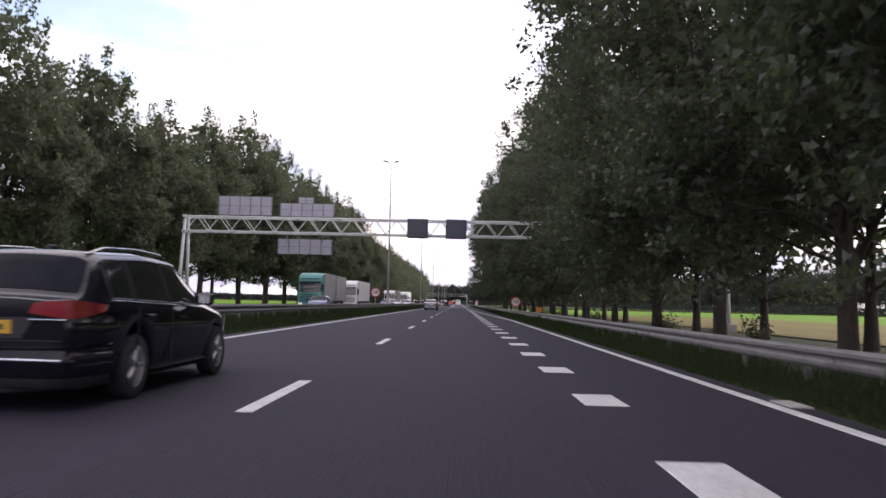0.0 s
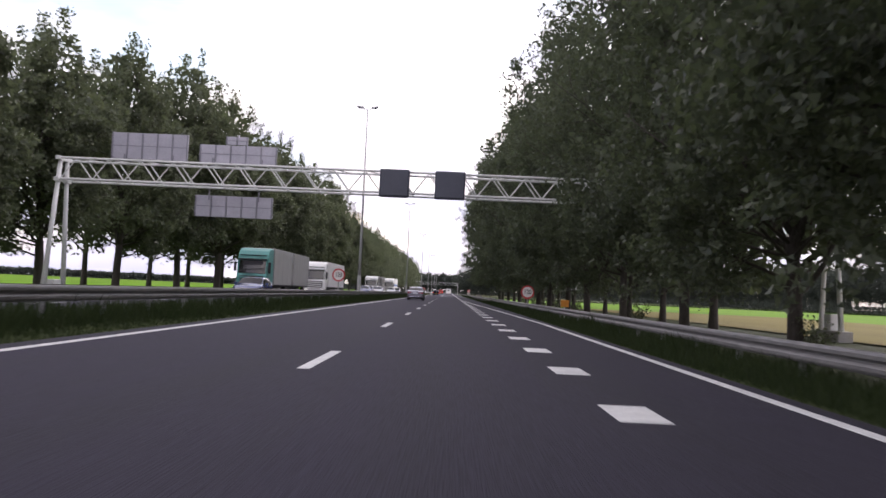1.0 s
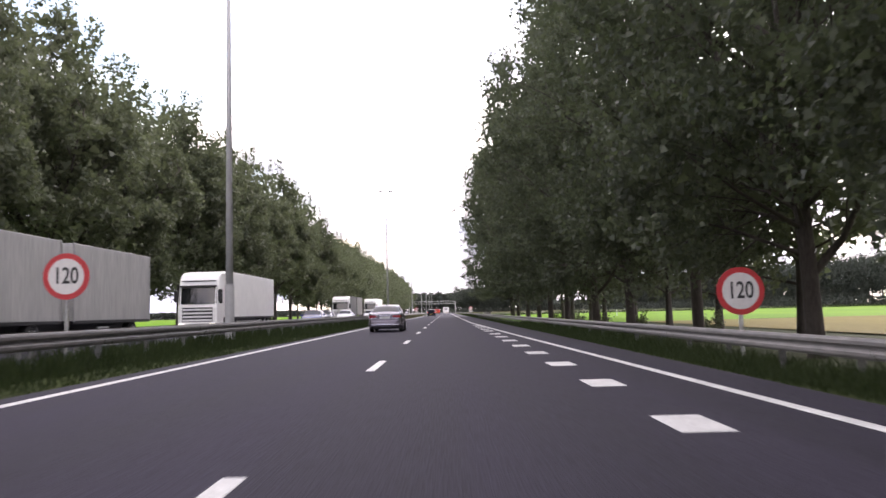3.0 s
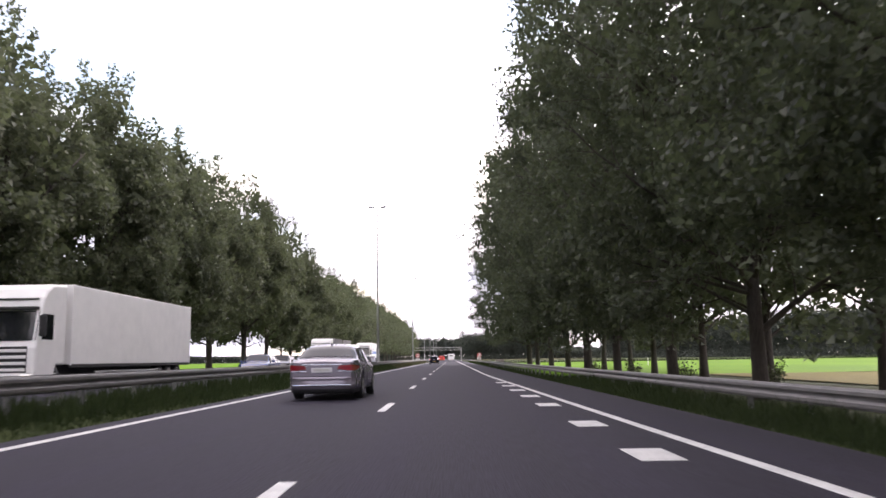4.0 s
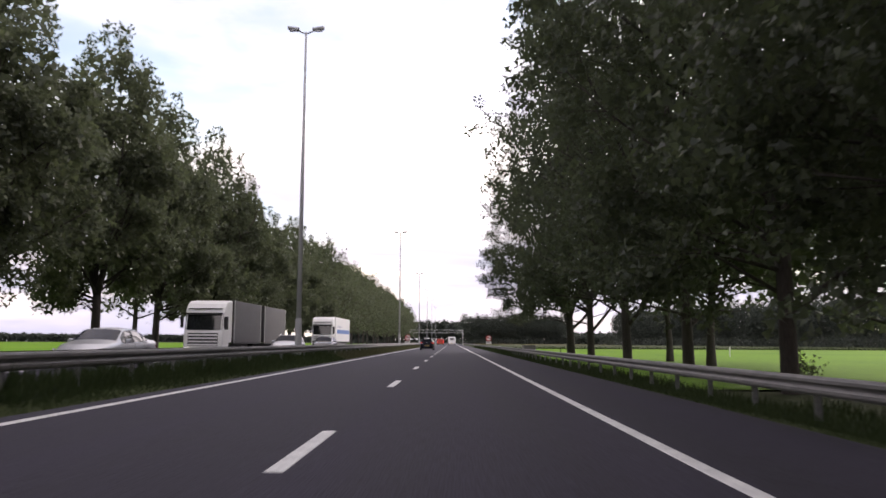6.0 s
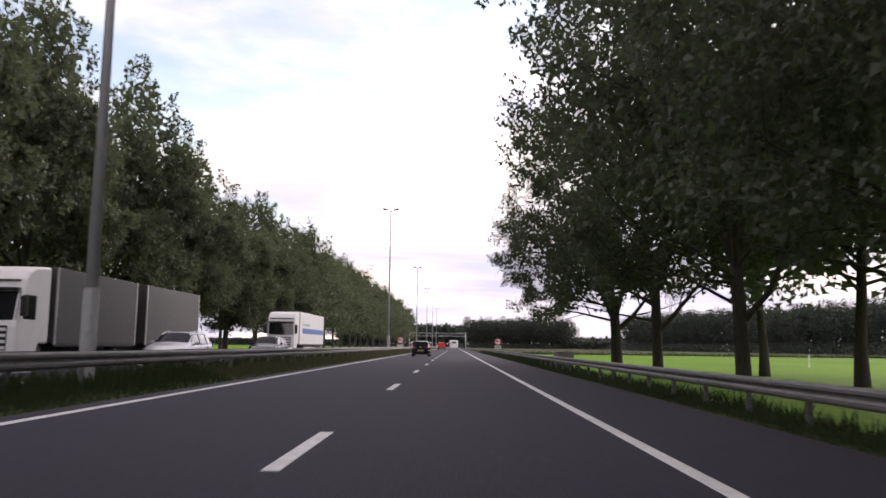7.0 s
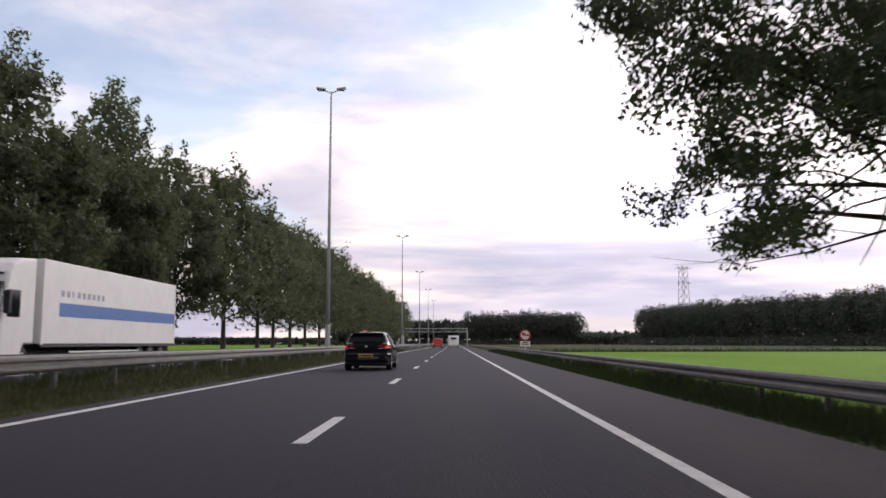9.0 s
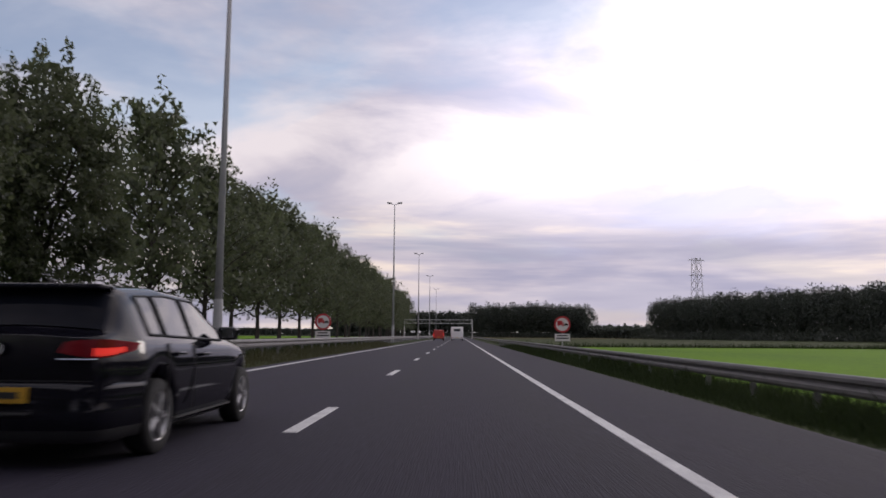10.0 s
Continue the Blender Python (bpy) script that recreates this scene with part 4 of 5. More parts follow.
def round_sign(name, label, x, y, z, cz, r, kind, ground_z):
    s = thing(name, label, "traffic sign", at=pose(x, y, z))
    part("post", tubed((0, 0.06, ground_z), (0, 0.06, cz + r * 0.8), 0.045, n=10), M_GALV, s)
    part("rim_disc", disc(bmesh.new(), r, 0.0, 0.02, cz), M_SIGNRED, s, "red rimmed round sign face")
    part("inner_disc", disc(bmesh.new(), r * 0.77, -0.006, -0.0005, cz), M_SIGNWHITE, s)
    if kind == "120":
        cu = bpy.data.curves.new("digits", "FONT")
        cu.body, cu.align_x, cu.align_y, cu.size, cu.extrude, cu.offset = "120", "CENTER", "CENTER", r * 0.86, 0.002, 0.006
        cu.materials.append(M_SIGNBLACK)
        t = new("digits", cu)
        t.parent = s
        t.matrix_basis = pose(0, -0.009, cz, 90, 0, 0) @ Matrix.Diagonal((0.85, 1.15, 1, 1))
    else:
        bm = bmesh.new()
        k = r / 0.45
        for a in ((-0.27, -0.03, 0.0, 0.2), (0.015, -0.03, 0.07, 0.11)):
            box(bm, a[0] * k, -0.014, cz + a[1] * k, a[2] * k, -0.007, cz + a[3] * k)
        for a in (-0.2, 0.03):
            tube(bm, (a * k, -0.014, cz - 0.05 * k), (a * k, -0.007, cz - 0.05 * k), 0.045 * k, n=12)
        part("lorry_symbol", bm, M_SIGNRED, s)
        bm = bmesh.new()
        box(bm, 0.09 * k, -0.014, cz - 0.05 * k, 0.3 * k, -0.007, cz + 0.02 * k)
        box(bm, 0.13 * k, -0.014, cz + 0.02 * k, 0.25 * k, -0.007, cz + 0.07 * k)
        for a in (0.13, 0.26):
            tube(bm, (a * k, -0.014, cz - 0.055 * k), (a * k, -0.007, cz - 0.055 * k), 0.03 * k, n=12)
        part("car_symbol", bm, M_SIGNBLACK, s)
        p = part("sub_plate", boxed(-0.46, 0.0, cz - r - 0.5, 0.46, 0.02, cz - r - 0.06, bevel=0.006), M_SIGNWHITE, s, "white plate with black bars")
        for i, w in enumerate((0.3, 0.36)):
            part("text_bar", boxed(-w, -0.006, cz - r - 0.2 - 0.16 * i, w, -0.0005, cz - r - 0.13 - 0.16 * i), M_SIGNBLACK, p)
    return s


round_sign("speed_sign", "round red and white 120 speed sign by the verge", 6.05, 75.0, 0, 1.32, 0.52, "120", -0.7)
round_sign("speed_sign", "round red and white 120 speed sign in the median", -8.5, 74.7, 0, 1.98, 0.5, "120", -0.2)
round_sign("no_overtaking_sign", "round no overtaking sign for lorries above white plate", 6.25, 267.5, 0, 1.72, 0.5, "lorry", -0.8)
round_sign("no_overtaking_sign", "round no overtaking sign for lorries in the median", -8.2, 267.5, 0, 1.78, 0.5, "lorry", -0.2)


# ---- vehicles ----
def interp(table, y):
    if y <= table[0][0]:
        return table[0][1]
    for (a, u), (b, v) in zip(table, table[1:]):
        if y <= b:
            return u + (v - u) * (y - a) / (b - a)
    return table[-1][1]


def lathe(bm, profile, n=24, origin=(0, 0, 0)):
    """(x, r) profile turned about the x axis."""
    ox, oy, oz = origin
    rings = [[bm.verts.new((ox + x, oy + r * math.cos(6.28318 * k / n), oz + r * math.sin(6.28318 * k / n))) for k in range(n)] for x, r in profile]
    for a, b in zip(rings, rings[1:]):
        for k in range(n):
            bm.faces.new((a[k], a[(k + 1) % n], b[(k + 1) % n], b[k]))
    return bm


def wheel(parent, x, y, r, w, side, rim_mat, spokes=5):
    """side: +1 when the outer face looks to +x."""
    bm = lathe(bmesh.new(), [(side * -w / 2, r * 0.62), (side * -w / 2, r * 0.94), (side * -w * 0.35, r), (side * w * 0.35, r), (side * w / 2, r * 0.94), (side * w / 2, r * 0.66)], 28)
    wh = part("wheel", bm, M_RUBBER, parent, "black rubber tyre", True)
    wh.location = (x, y, r)
    bm = lathe(bmesh.new(), [(side * w * 0.46, r * 0.68), (side * w * 0.5, r * 0.64), (side * w * 0.3, r * 0.6), (side * -w * 0.1, r * 0.58), (side * -w * 0.1, r * 0.02)], 28)
    part("rim", bm, rim_mat, wh, smooth=True)
    bm = bmesh.new()
    for k in range(spokes):
        a = 6.28318 * k / spokes
        d = Vector((0, math.cos(a), math.sin(a)))
        tube(bm, (side * w * 0.36, d.y * 0.04, d.z * 0.04), (side * w * 0.4, d.y * r * 0.62, d.z * r * 0.62), r * 0.11, r * 0.09, 6)
    tube(bm, (side * w * 0.2, 0, 0), (side * w * 0.42, 0, 0), r * 0.15, n=12)
    part("spokes", bm, rim_mat, wh)
    return wh


def quad_panel(name, rows, mat, parent, label="", thick=None):
    """A panel from rows of points (a grid)."""
    bm = bmesh.new()
    g = [[bm.verts.new(p) for p in r] for r in rows]
    for a, b in zip(g, g[1:]):
        for i in range(len(a) - 1):
            bm.faces.new((a[i], a[i + 1], b[i + 1], b[i]))
    if thick:
        bmesh.ops.recalc_face_normals(bm, faces=bm.faces)
        bmesh.ops.solidify(bm, geom=bm.faces[:], thickness=thick)
    return part(name, bm, mat, parent, label, True)


def car(name, label, category, at, s, body_mat, plate_mat, brake=False, group=""):
    """s: L, W, rear axle, wheelbase, wheel radius, top line (y, z, width factor), belt line, side windows, backlight and windscreen spans."""
    c = thing(name, label, category, group, at)
    L, W, ra, wb, R = s["L"], s["W"], s["ra"], s["wb"], s["R"]
    top = [(a, b) for a, b, _ in s["top"]]
    fac = [(a, f) for a, _, f in s["top"]]
    belt = s["belt"]
    tail = s.get("tail", 0.12)

    def half(y):
        r = smoothstep(0, 0.45, y)
        f = smoothstep(L, L - 0.9, y)
        return W / 2 * (0.9 + 0.1 * r) * (0.78 + 0.22 * f)

    def low(y):
        z = 0.2 + 0.06 * smoothstep(0.5, 0, y) + 0.05 * smoothstep(L - 0.6, L, y)
        for yw in (ra, ra + wb):
            d = (y - yw) / (R + 0.07)
            if abs(d) < 1:
                z = max(z, R + (R + 0.07) * math.sqrt(1 - d * d))
        return z

    def ring(y):
        h, zl, zb, zt, f = half(y), low(y), interp(belt, y), interp(top, y), interp(fac, y)
        zb = min(zb, zt - 0.03)
        zm = max(0.56, zl + 0.02) if zl < zb - 0.1 else zb - 0.08
        zz = min(zl + 0.05, zb - 0.14)
        return [(h * 0.86, min(zl, zb - 0.16)), (h * (0.94 if zl < 0.4 else 0.985), zz), (h * 0.988, max(zz + 0.01, min(zm, zb - 0.12))), (h, max(zz + 0.03, min(0.72, zb - 0.1))), (h * 0.985, zb - 0.05), (h * 0.955, zb), (h * (0.955 * 0.35 + f * 0.65), zb + (zt - zb) * 0.62), (h * f, zt - min(0.06, (zt - zb) * 0.3)), (h * f * 0.82, zt - 0.008), (h * f * 0.4, zt + 0.012), (0, zt + 0.018)]

    n = int(L / 0.07)
    ys = [L * i / n for i in range(n + 1)]
    bm = bmesh.new()
    rings = []
    for y in ys:
        p = ring(y)
        rings.append([bm.verts.new((x, y, z)) for x, z in p] + [bm.verts.new((-x, y, z)) for x, z in reversed(p[:-1])])
    for a, b in zip(rings, rings[1:]):
        for i in range(len(a) - 1):
            bm.faces.new((a[i], b[i], b[i + 1], a[i + 1]))
    # rounded ends
    for rg, dy, k in ((rings[0], -tail, 0), (rings[-1], 0.1, 1)):
        cz = sum(v.co.z for v in rg) / len(rg)
        inner = [bm.verts.new((v.co.x * 0.965, v.co.y + dy * 0.75, cz + (v.co.z - cz) * 0.965)) for v in rg]
        inner2 = [bm.verts.new((v.co.x * 0.9, v.co.y + dy, cz + (v.co.z - cz) * 0.9)) for v in rg]
        for a, b in ((rg, inner), (inner, inner2)):
            for i in range(len(rg)):
                j = (i + 1) % len(rg)
                bm.faces.new((a[i], a[j], b[j], b[i]))
        flat = bm.faces.new(inner2)
        for e in flat.edges:
            e.smooth = False
    bmesh.ops.recalc_face_normals(bm, faces=bm.faces)
    part("body", bm, body_mat, c, smooth=True)
    part("underside", boxed(-W / 2 * 0.84, 0.15, 0.17, W / 2 * 0.84, L - 0.2, 0.5, bevel=0.04), M_PLASTIC, c)

    def side_x(y, z):
        p = ring(y)
        for (xa, za), (xb, zb) in zip(p[4:], p[5:]):
            if za <= z <= zb:
                return xa + (xb - xa) * (z - za) / max(1e-6, zb - za)
        return p[7][0]

    for a, b in s["windows"]:
        for sd in (1, -1):
            rows = []
            for i in range(9):
                y = a + (b - a) * i / 8
                z0, z1 = interp(belt, y) + 0.03, interp(top, y) - 0.085
                z1 = max(z1, z0 + 0.01)
                rows.append([(sd * (side_x(y, z0 + (z1 - z0) * j / 4) + 0.006), y, z0 + (z1 - z0) * j / 4) for j in range(5)])
            pane = quad_panel("side_window", rows, M_CARGLASS, c, "dark tinted side window")
            bm = bmesh.new()
            rim = [Vector(r[0]) for r in rows] + [Vector(q) for q in rows[-1][1:]] + [Vector(r[-1]) for r in reversed(rows[:-1])] + [Vector(q) for q in reversed(rows[0][1:-1])]
            for p, q in zip(rim, rim[1:] + rim[:1]):
                if (p - q).length > 0.002:
                    tube(bm, p, q, 0.012, n=4)
            part("window_seal", bm, M_PLASTIC, pane)
    for nm, (a, b) in (("rear_window", s["back"]), ("windscreen", s["front"])):
        rows = []
        for i in range(7):
            y = a + (b - a) * i / 6
            p = ring(y)[7:]
            sgn = -1 if nm == "rear_window" else 1
            row = []
            for u in (-0.97, -0.9, -0.8, -0.6, -0.3, 0.0, 0.3, 0.6, 0.8, 0.9, 0.97):
                x = abs(u) * p[0][0]
                k = max(j for j in range(len(p)) if p[j][0] >= x - 1e-6)
                (xa, za), (xb, zb) = p[min(k, 2)], p[min(k, 2) + 1]
                row.append((math.copysign(x, u), y + sgn * 0.01, za + (zb - za) * (xa - x) / (xa - xb) + 0.006))
            rows.append(row)
        quad_panel(nm, rows, s.get("back_glass", M_REARGLASS), c, "dark tinted " + nm.replace("_", " "))
    for yw in (ra, ra + wb):
        for sd in (1, -1):
            wheel(c, sd * (W / 2 - 0.115), yw, R, 0.21, sd, s.get("rim", M_ALLOY))
    # tail lamps
    zl0, zl1 = s["tail_z"]
    for sd in (1, -1):
        rows = []
        tw = s.get("tail_w", 0.4)
        for j in range(3):
            z = zl0 + (zl1 - zl0) * j / 2
            h0 = half(0)
            lean = 0.05 * j / 2
            path = [(h0 * 0.95 - tw + lean, -tail - 0.012), (h0 * 0.7, -tail - 0.012), (h0 * 0.9, -tail - 0.012), (h0 * 0.967, -tail * 0.78 - 0.01), (h0 * 0.995 + 0.008, -0.01), (half(0.15) + 0.01, 0.15), (half(0.3) + 0.009, 0.3 + 0.06 * j / 2)]
            taper = [0.55, 0.8, 1.0, 1.0, 0.95, 0.7, 0.35]
            zc = (zl0 + zl1) / 2 + 0.02
            pts = [(sd * x, y, zc + (z - zc) * k) for (x, y), k in zip(path, taper)]
            rows.append(pts)
        lamp_rows = rows
        t = quad_panel("tail_lamp", rows, M_TAIL, c, "red tail lamp lens")
        part("lamp_strip", boxed(sd * (half(0) * 0.95 - tw) if sd > 0 else -half(0) * 0.93, -tail - 0.022, zl0 - 0.022, half(0) * 0.93 if sd > 0 else -(half(0) * 0.95 - tw), -tail + 0.01, zl0 - 0.004, bevel=0.008), M_CHROME, t)
        rows = []
        for j in range(3):
            z = 0.62 + 0.14 * j / 2
            rows.append([(sd * (half(min(y, L)) * (1.0) + 0.008), y, z + 0.05 * (L - y)) for y in (L - 0.5, L - 0.35, L - 0.2, L - 0.06)])
        quad_panel("headlamp", rows, M_LENS, c, "clear headlamp lens")
        if brake:
            lit = [[(x + sd * 0.006 * (k > 1), y - 0.008 * (k < 3), zc + (z - zc) * f) for k, ((x, y, z), f) in enumerate(zip(row[2:6], (0.85, 0.85, 0.8, 0.7)))] for row in lamp_rows[:2]]
            quad_panel("lit_lamp", lit, M_TAILLIT, t, "lit red lamp")
        # mirror and handles
        my = s["windows"][-1][1] - 0.22
        mz = interp(belt, my) + 0.1
        mm = part("mirror", boxed(sd * (W / 2 - 0.02) if sd > 0 else -(W / 2 + 0.19), my - 0.06, mz - 0.07, W / 2 + 0.19 if sd > 0 else -(W / 2 - 0.02), my + 0.07, mz + 0.07, bevel=0.035), body_mat, c)
        part("mirror_glass", boxed(sd * (W / 2 + 0.03) if sd > 0 else -(W / 2 + 0.17), my - 0.069, mz - 0.05, W / 2 + 0.17 if sd > 0 else -(W / 2 + 0.03), my - 0.062, mz + 0.05), M_CHROME, mm)
        for a, b in s["windows"][-2:]:
            hy, hz = a + 0.22, interp(belt, a) - 0.13
            x = sd * (half(hy) + 0.006)
            part("door_handle", boxed(min(x, x + sd * 0.03), hy - 0.1, hz - 0.018, max(x, x + sd * 0.03), hy + 0.1, hz + 0.018, bevel=0.01), s.get("handle", body_mat), c)
            part("door_gap", boxed(min(sd * half(a) * 0.99, sd * (half(a) + 0.004)), a - 0.045, 0.32, max(sd * half(a) * 0.99, sd * (half(a) + 0.004)), a - 0.038, interp(belt, a) - 0.03), M_PLASTIC, c)
        part("sill_strip", boxed(sd * (W / 2 * 0.9) if sd > 0 else -(W / 2 * 0.965), ra + R + 0.12, 0.25, W / 2 * 0.965 if sd > 0 else -(W / 2 * 0.9), ra + wb - R - 0.12, 0.268), s.get("sill", M_PLASTIC), c)
        if s.get("roof_rails"):
            y0, y1 = s["roof_rails"]
            bm = bmesh.new()
            pts = [(sd * interp(fac, y) * W / 2 * 0.86, y, interp(top, y) + (0.035 if 0 < i < 6 else 0.0)) for i, y in enumerate([y0 + (y1 - y0) * i / 6 for i in range(7)])]
            for a, b in zip(pts, pts[1:]):
                tube(bm, a, b, 0.012, n=6)
            part("roof_rail", bm, M_CHROME, c)
        if s.get("chrome_belt"):
            bm = bmesh.new()
            a, b = s["windows"][0][0], s["windows"][-1][1]
            pts = [(sd * (half(y) * 0.955 + 0.008), y, interp(belt, y) + 0.012) for y in [a + (b - a) * i / 8 for i in range(9)]]
            for p, q in zip(pts, pts[1:]):
                tube(bm, p, q, 0.007, n=5)
            part("belt_trim", bm, M_CHROME, c)
    yb = -tail - 0.003 if s["plate_z"] > s["seam_z"] else -tail - 0.06
    pz = s["plate_z"]
    pl = part("number_plate", boxed(-0.27, yb - 0.012, pz - 0.06, 0.27, yb, pz + 0.06, bevel=0.005), plate_mat, c)
    part("plate_bar", boxed(-0.2, yb - 0.016, pz - 0.025, 0.2, yb - 0.0125, pz + 0.025), M_SIGNBLACK if plate_mat is M_PLATE_Y else M_GREYBOX, pl)
    # bumper, its dark lower lip and its trim wrap round the tail
    side = [(half(0.42) + 0.012, 0.42), (half(0.2) + 0.014, 0.2), (half(0) * 0.99 + 0.012, 0.0), (half(0) * 0.965, -tail * 0.6), (half(0) * 0.89, -tail - 0.02), (half(0) * 0.72, -tail - 0.045), (half(0) * 0.36, -tail - 0.055)]
    plan = side + [(0.0, -tail - 0.058)] + [(-x, y) for x, y in reversed(side)]
    top_z = s["seam_z"] - 0.012

    def wrapped(levels):
        """Rows of points at each height, drawn in (+) or out (-) from the bumper's plan."""
        return [[(x * (1 - d), y + d * 0.9, z) for x, y in plan] for z, d in levels]

    quad_panel("rear_bumper", wrapped([(0.29, 0.035), (0.33, 0.008), (s["trim_z"] + 0.06, 0.0), (s["trim_z"] + 0.1, 0.012), (0.5 * (top_z + s["trim_z"]) + 0.06, 0.004), (top_z - 0.03, 0.002), (top_z, 0.022), (top_z + 0.004, 0.06)]), body_mat, c)
    quad_panel("bumper_insert", wrapped([(0.2, 0.08), (0.22, 0.045), (0.3, 0.03)]), M_PLASTIC, c)
    tw = s.get("trim_w", 0.84)
    bm = bmesh.new()
    pts = [Vector((x, y - 0.004, s["trim_z"] + 0.02 - 0.02 * (abs(x) / W * 2) ** 4)) for x, y in plan if abs(x) <= W / 2 * max(tw, 0.4)]
    for p, q in zip(pts, pts[1:]):
        tube(bm, p, q, 0.017, n=8)
    part("bumper_trim", bm, s.get("trim", M_CHROME), c)
    part("bumper_seam", boxed(-half(0) * 0.88, -tail - 0.004, s["seam_z"], half(0) * 0.88, -tail + 0.02, s["seam_z"] + 0.008), M_PLASTIC, c)
    if s["plate_z"] > s["seam_z"]:
        bm = bmesh.new()
        ol = [(-0.47, pz + 0.085), (0.47, pz + 0.085), (0.36, pz - 0.1), (-0.36, pz - 0.1)]
        fr = [bm.verts.new((x, yb - 0.004, z)) for x, z in ol]
        bk = [bm.verts.new((x, yb + 0.02, z)) for x, z in ol]
        bm.faces.new(fr)
        for i in range(4):
            bm.faces.new((fr[i], bk[i], bk[(i + 1) % 4], fr[(i + 1) % 4]))
        bmesh.ops.recalc_face_normals(bm, faces=bm.faces)
        part("plate_recess", bm, M_PLASTIC if body_mat is M_BLACKCAR else body_mat, c)
    if s.get("badge"):
        part("badge", tubed((0, yb - 0.014, s["badge"]), (0, yb, s["badge"]), 0.055, n=20), M_CHROME, c)
    if s.get("spoiler"):
        y, z = s["spoiler"]
        part("spoiler", boxed(-W / 2 * 0.68, y - 0.16, z - 0.03, W / 2 * 0.68, y + 0.14, z + 0.012, bevel=0.015), body_mat, c)
    if s.get("boot_trim"):
        part("boot_trim", boxed(-0.52, yb - 0.014, s["boot_trim"], 0.52, yb, s["boot_trim"] + 0.03, bevel=0.008), M_CHROME, c)
    part("aerial", boxed(-0.02, s["aerial"] - 0.06, interp(top, s["aerial"]), 0.02, s["aerial"] + 0.06, interp(top, s["aerial"]) + 0.06, bevel=0.015), body_mat, c)
    return c


WAGON = dict(L=4.7, W=1.82, ra=1.05, wb=2.71, R=0.325, tail=0.14, top=[(0, 1.0, 0.93), (0.1, 1.06, 0.9), (0.38, 1.38, 0.76), (0.6, 1.455, 0.74), (1.6, 1.5, 0.75), (2.5, 1.48, 0.75), (3.35, 1.02, 0.84), (4.2, 0.86, 0.8), (4.65, 0.68, 0.7)],
             belt=[(0, 0.98), (0.6, 0.97), (3.3, 0.9), (3.9, 0.82), (4.65, 0.62)], windows=[(0.5, 1.0), (1.08, 1.95), (2.03, 3.05)], back=(0.1, 0.4), front=(2.56, 3.3), tail_z=(0.82, 0.98), tail_w=0.36, plate_z=0.74, trim_z=0.44, seam_z=0.62, badge=0.95, aerial=1.0,
             roof_rails=(0.5, 2.75), chrome_belt=True, trim_w=0.88)
SEDAN = dict(L=4.85, W=1.86, ra=1.14, wb=2.88, R=0.33, tail=0.14, top=[(0, 1.0, 0.94), (0.1, 1.05, 0.92), (0.75, 1.09, 0.9), (1.25, 1.34, 0.76), (1.6, 1.44, 0.73), (2.3, 1.47, 0.73), (2.8, 1.43, 0.74), (3.5, 1.03, 0.84), (4.3, 0.9, 0.82), (4.8, 0.7, 0.7)],
             belt=[(0, 0.97), (1.0, 0.97), (3.4, 0.91), (4.0, 0.85), (4.8, 0.64)], windows=[(1.02, 1.32), (1.4, 2.2), (2.28, 3.2)], back=(0.8, 1.42), front=(2.85, 3.46), tail_z=(0.76, 0.91), tail_w=0.4, plate_z=0.78, trim_z=0.38, seam_z=0.62, boot_trim=0.9, aerial=1.62,
             chrome_belt=True, trim_w=0.86, back_glass=M_SALOONGLASS)
HATCH = dict(L=4.2, W=1.8, ra=0.82, wb=2.63, R=0.32, tail=0.12, top=[(0, 1.02, 0.92), (0.08, 1.08, 0.88), (0.3, 1.36, 0.76), (0.5, 1.42, 0.74), (1.3, 1.455, 0.745), (2.1, 1.43, 0.745), (2.95, 1.03, 0.84), (3.7, 0.9, 0.82), (4.15, 0.7, 0.72)],
             belt=[(0, 1.0), (0.5, 0.99), (2.9, 0.92), (3.5, 0.85), (4.15, 0.64)], windows=[(0.62, 0.92), (1.0, 1.62), (1.7, 2.66)], back=(0.06, 0.32), front=(2.16, 2.92), tail_z=(0.84, 0.98), tail_w=0.32, plate_z=0.56, trim_z=0.4, seam_z=0.66, badge=0.9, aerial=0.6,
             spoiler=(0.32, 1.41), trim_w=0.5, trim=M_PLASTIC)

car("estate_car", "black estate car with roof rails in the fast lane", "car", pose(-3.97, -0.27, 0), WAGON, M_BLACKCAR, M_PLATE_Y)
car("saloon_car", "silver-grey saloon car in the fast lane", "car", pose(-3.66, 100.6, 0), SEDAN, M_SILVERCAR, M_PLATE_W)
car("hatchback_car", "black hatchback with alloy wheels in the fast lane", "car", pose(-3.45, 225.64, 0), HATCH, M_BLACKCAR, M_PLATE_Y, True)
ON = "oncoming cars"
car("hatchback_car", "blue hatchback among the oncoming traffic", "car", pose(-12.5, 66.5, 0, 0, 0, 180), HATCH, M_BLUECAR, M_PLATE_Y, group=ON)
car("saloon_car", "pale silver saloon among the oncoming traffic", "car", pose(-12.5, 156, 0, 0, 0, 180), SEDAN, M_LIGHTCAR, M_PLATE_Y, group=ON)
car("hatchback_car", "dark hatchback among the oncoming traffic", "car", pose(-12.6, 139, 0, 0, 0, 180), HATCH, M_BLACKCAR, M_PLATE_Y, group=ON)
car("estate_car", "pale silver estate car among the oncoming traffic", "car", pose(-12.5, 187, 0, 0, 0, 180), WAGON, M_LIGHTCAR, M_PLATE_Y, group=ON)
car("estate_car", "dark estate car among the oncoming traffic", "car", pose(-12.5, 204, 0, 0, 0, 180), WAGON, M_BLACKCAR, M_PLATE_Y, group=ON)
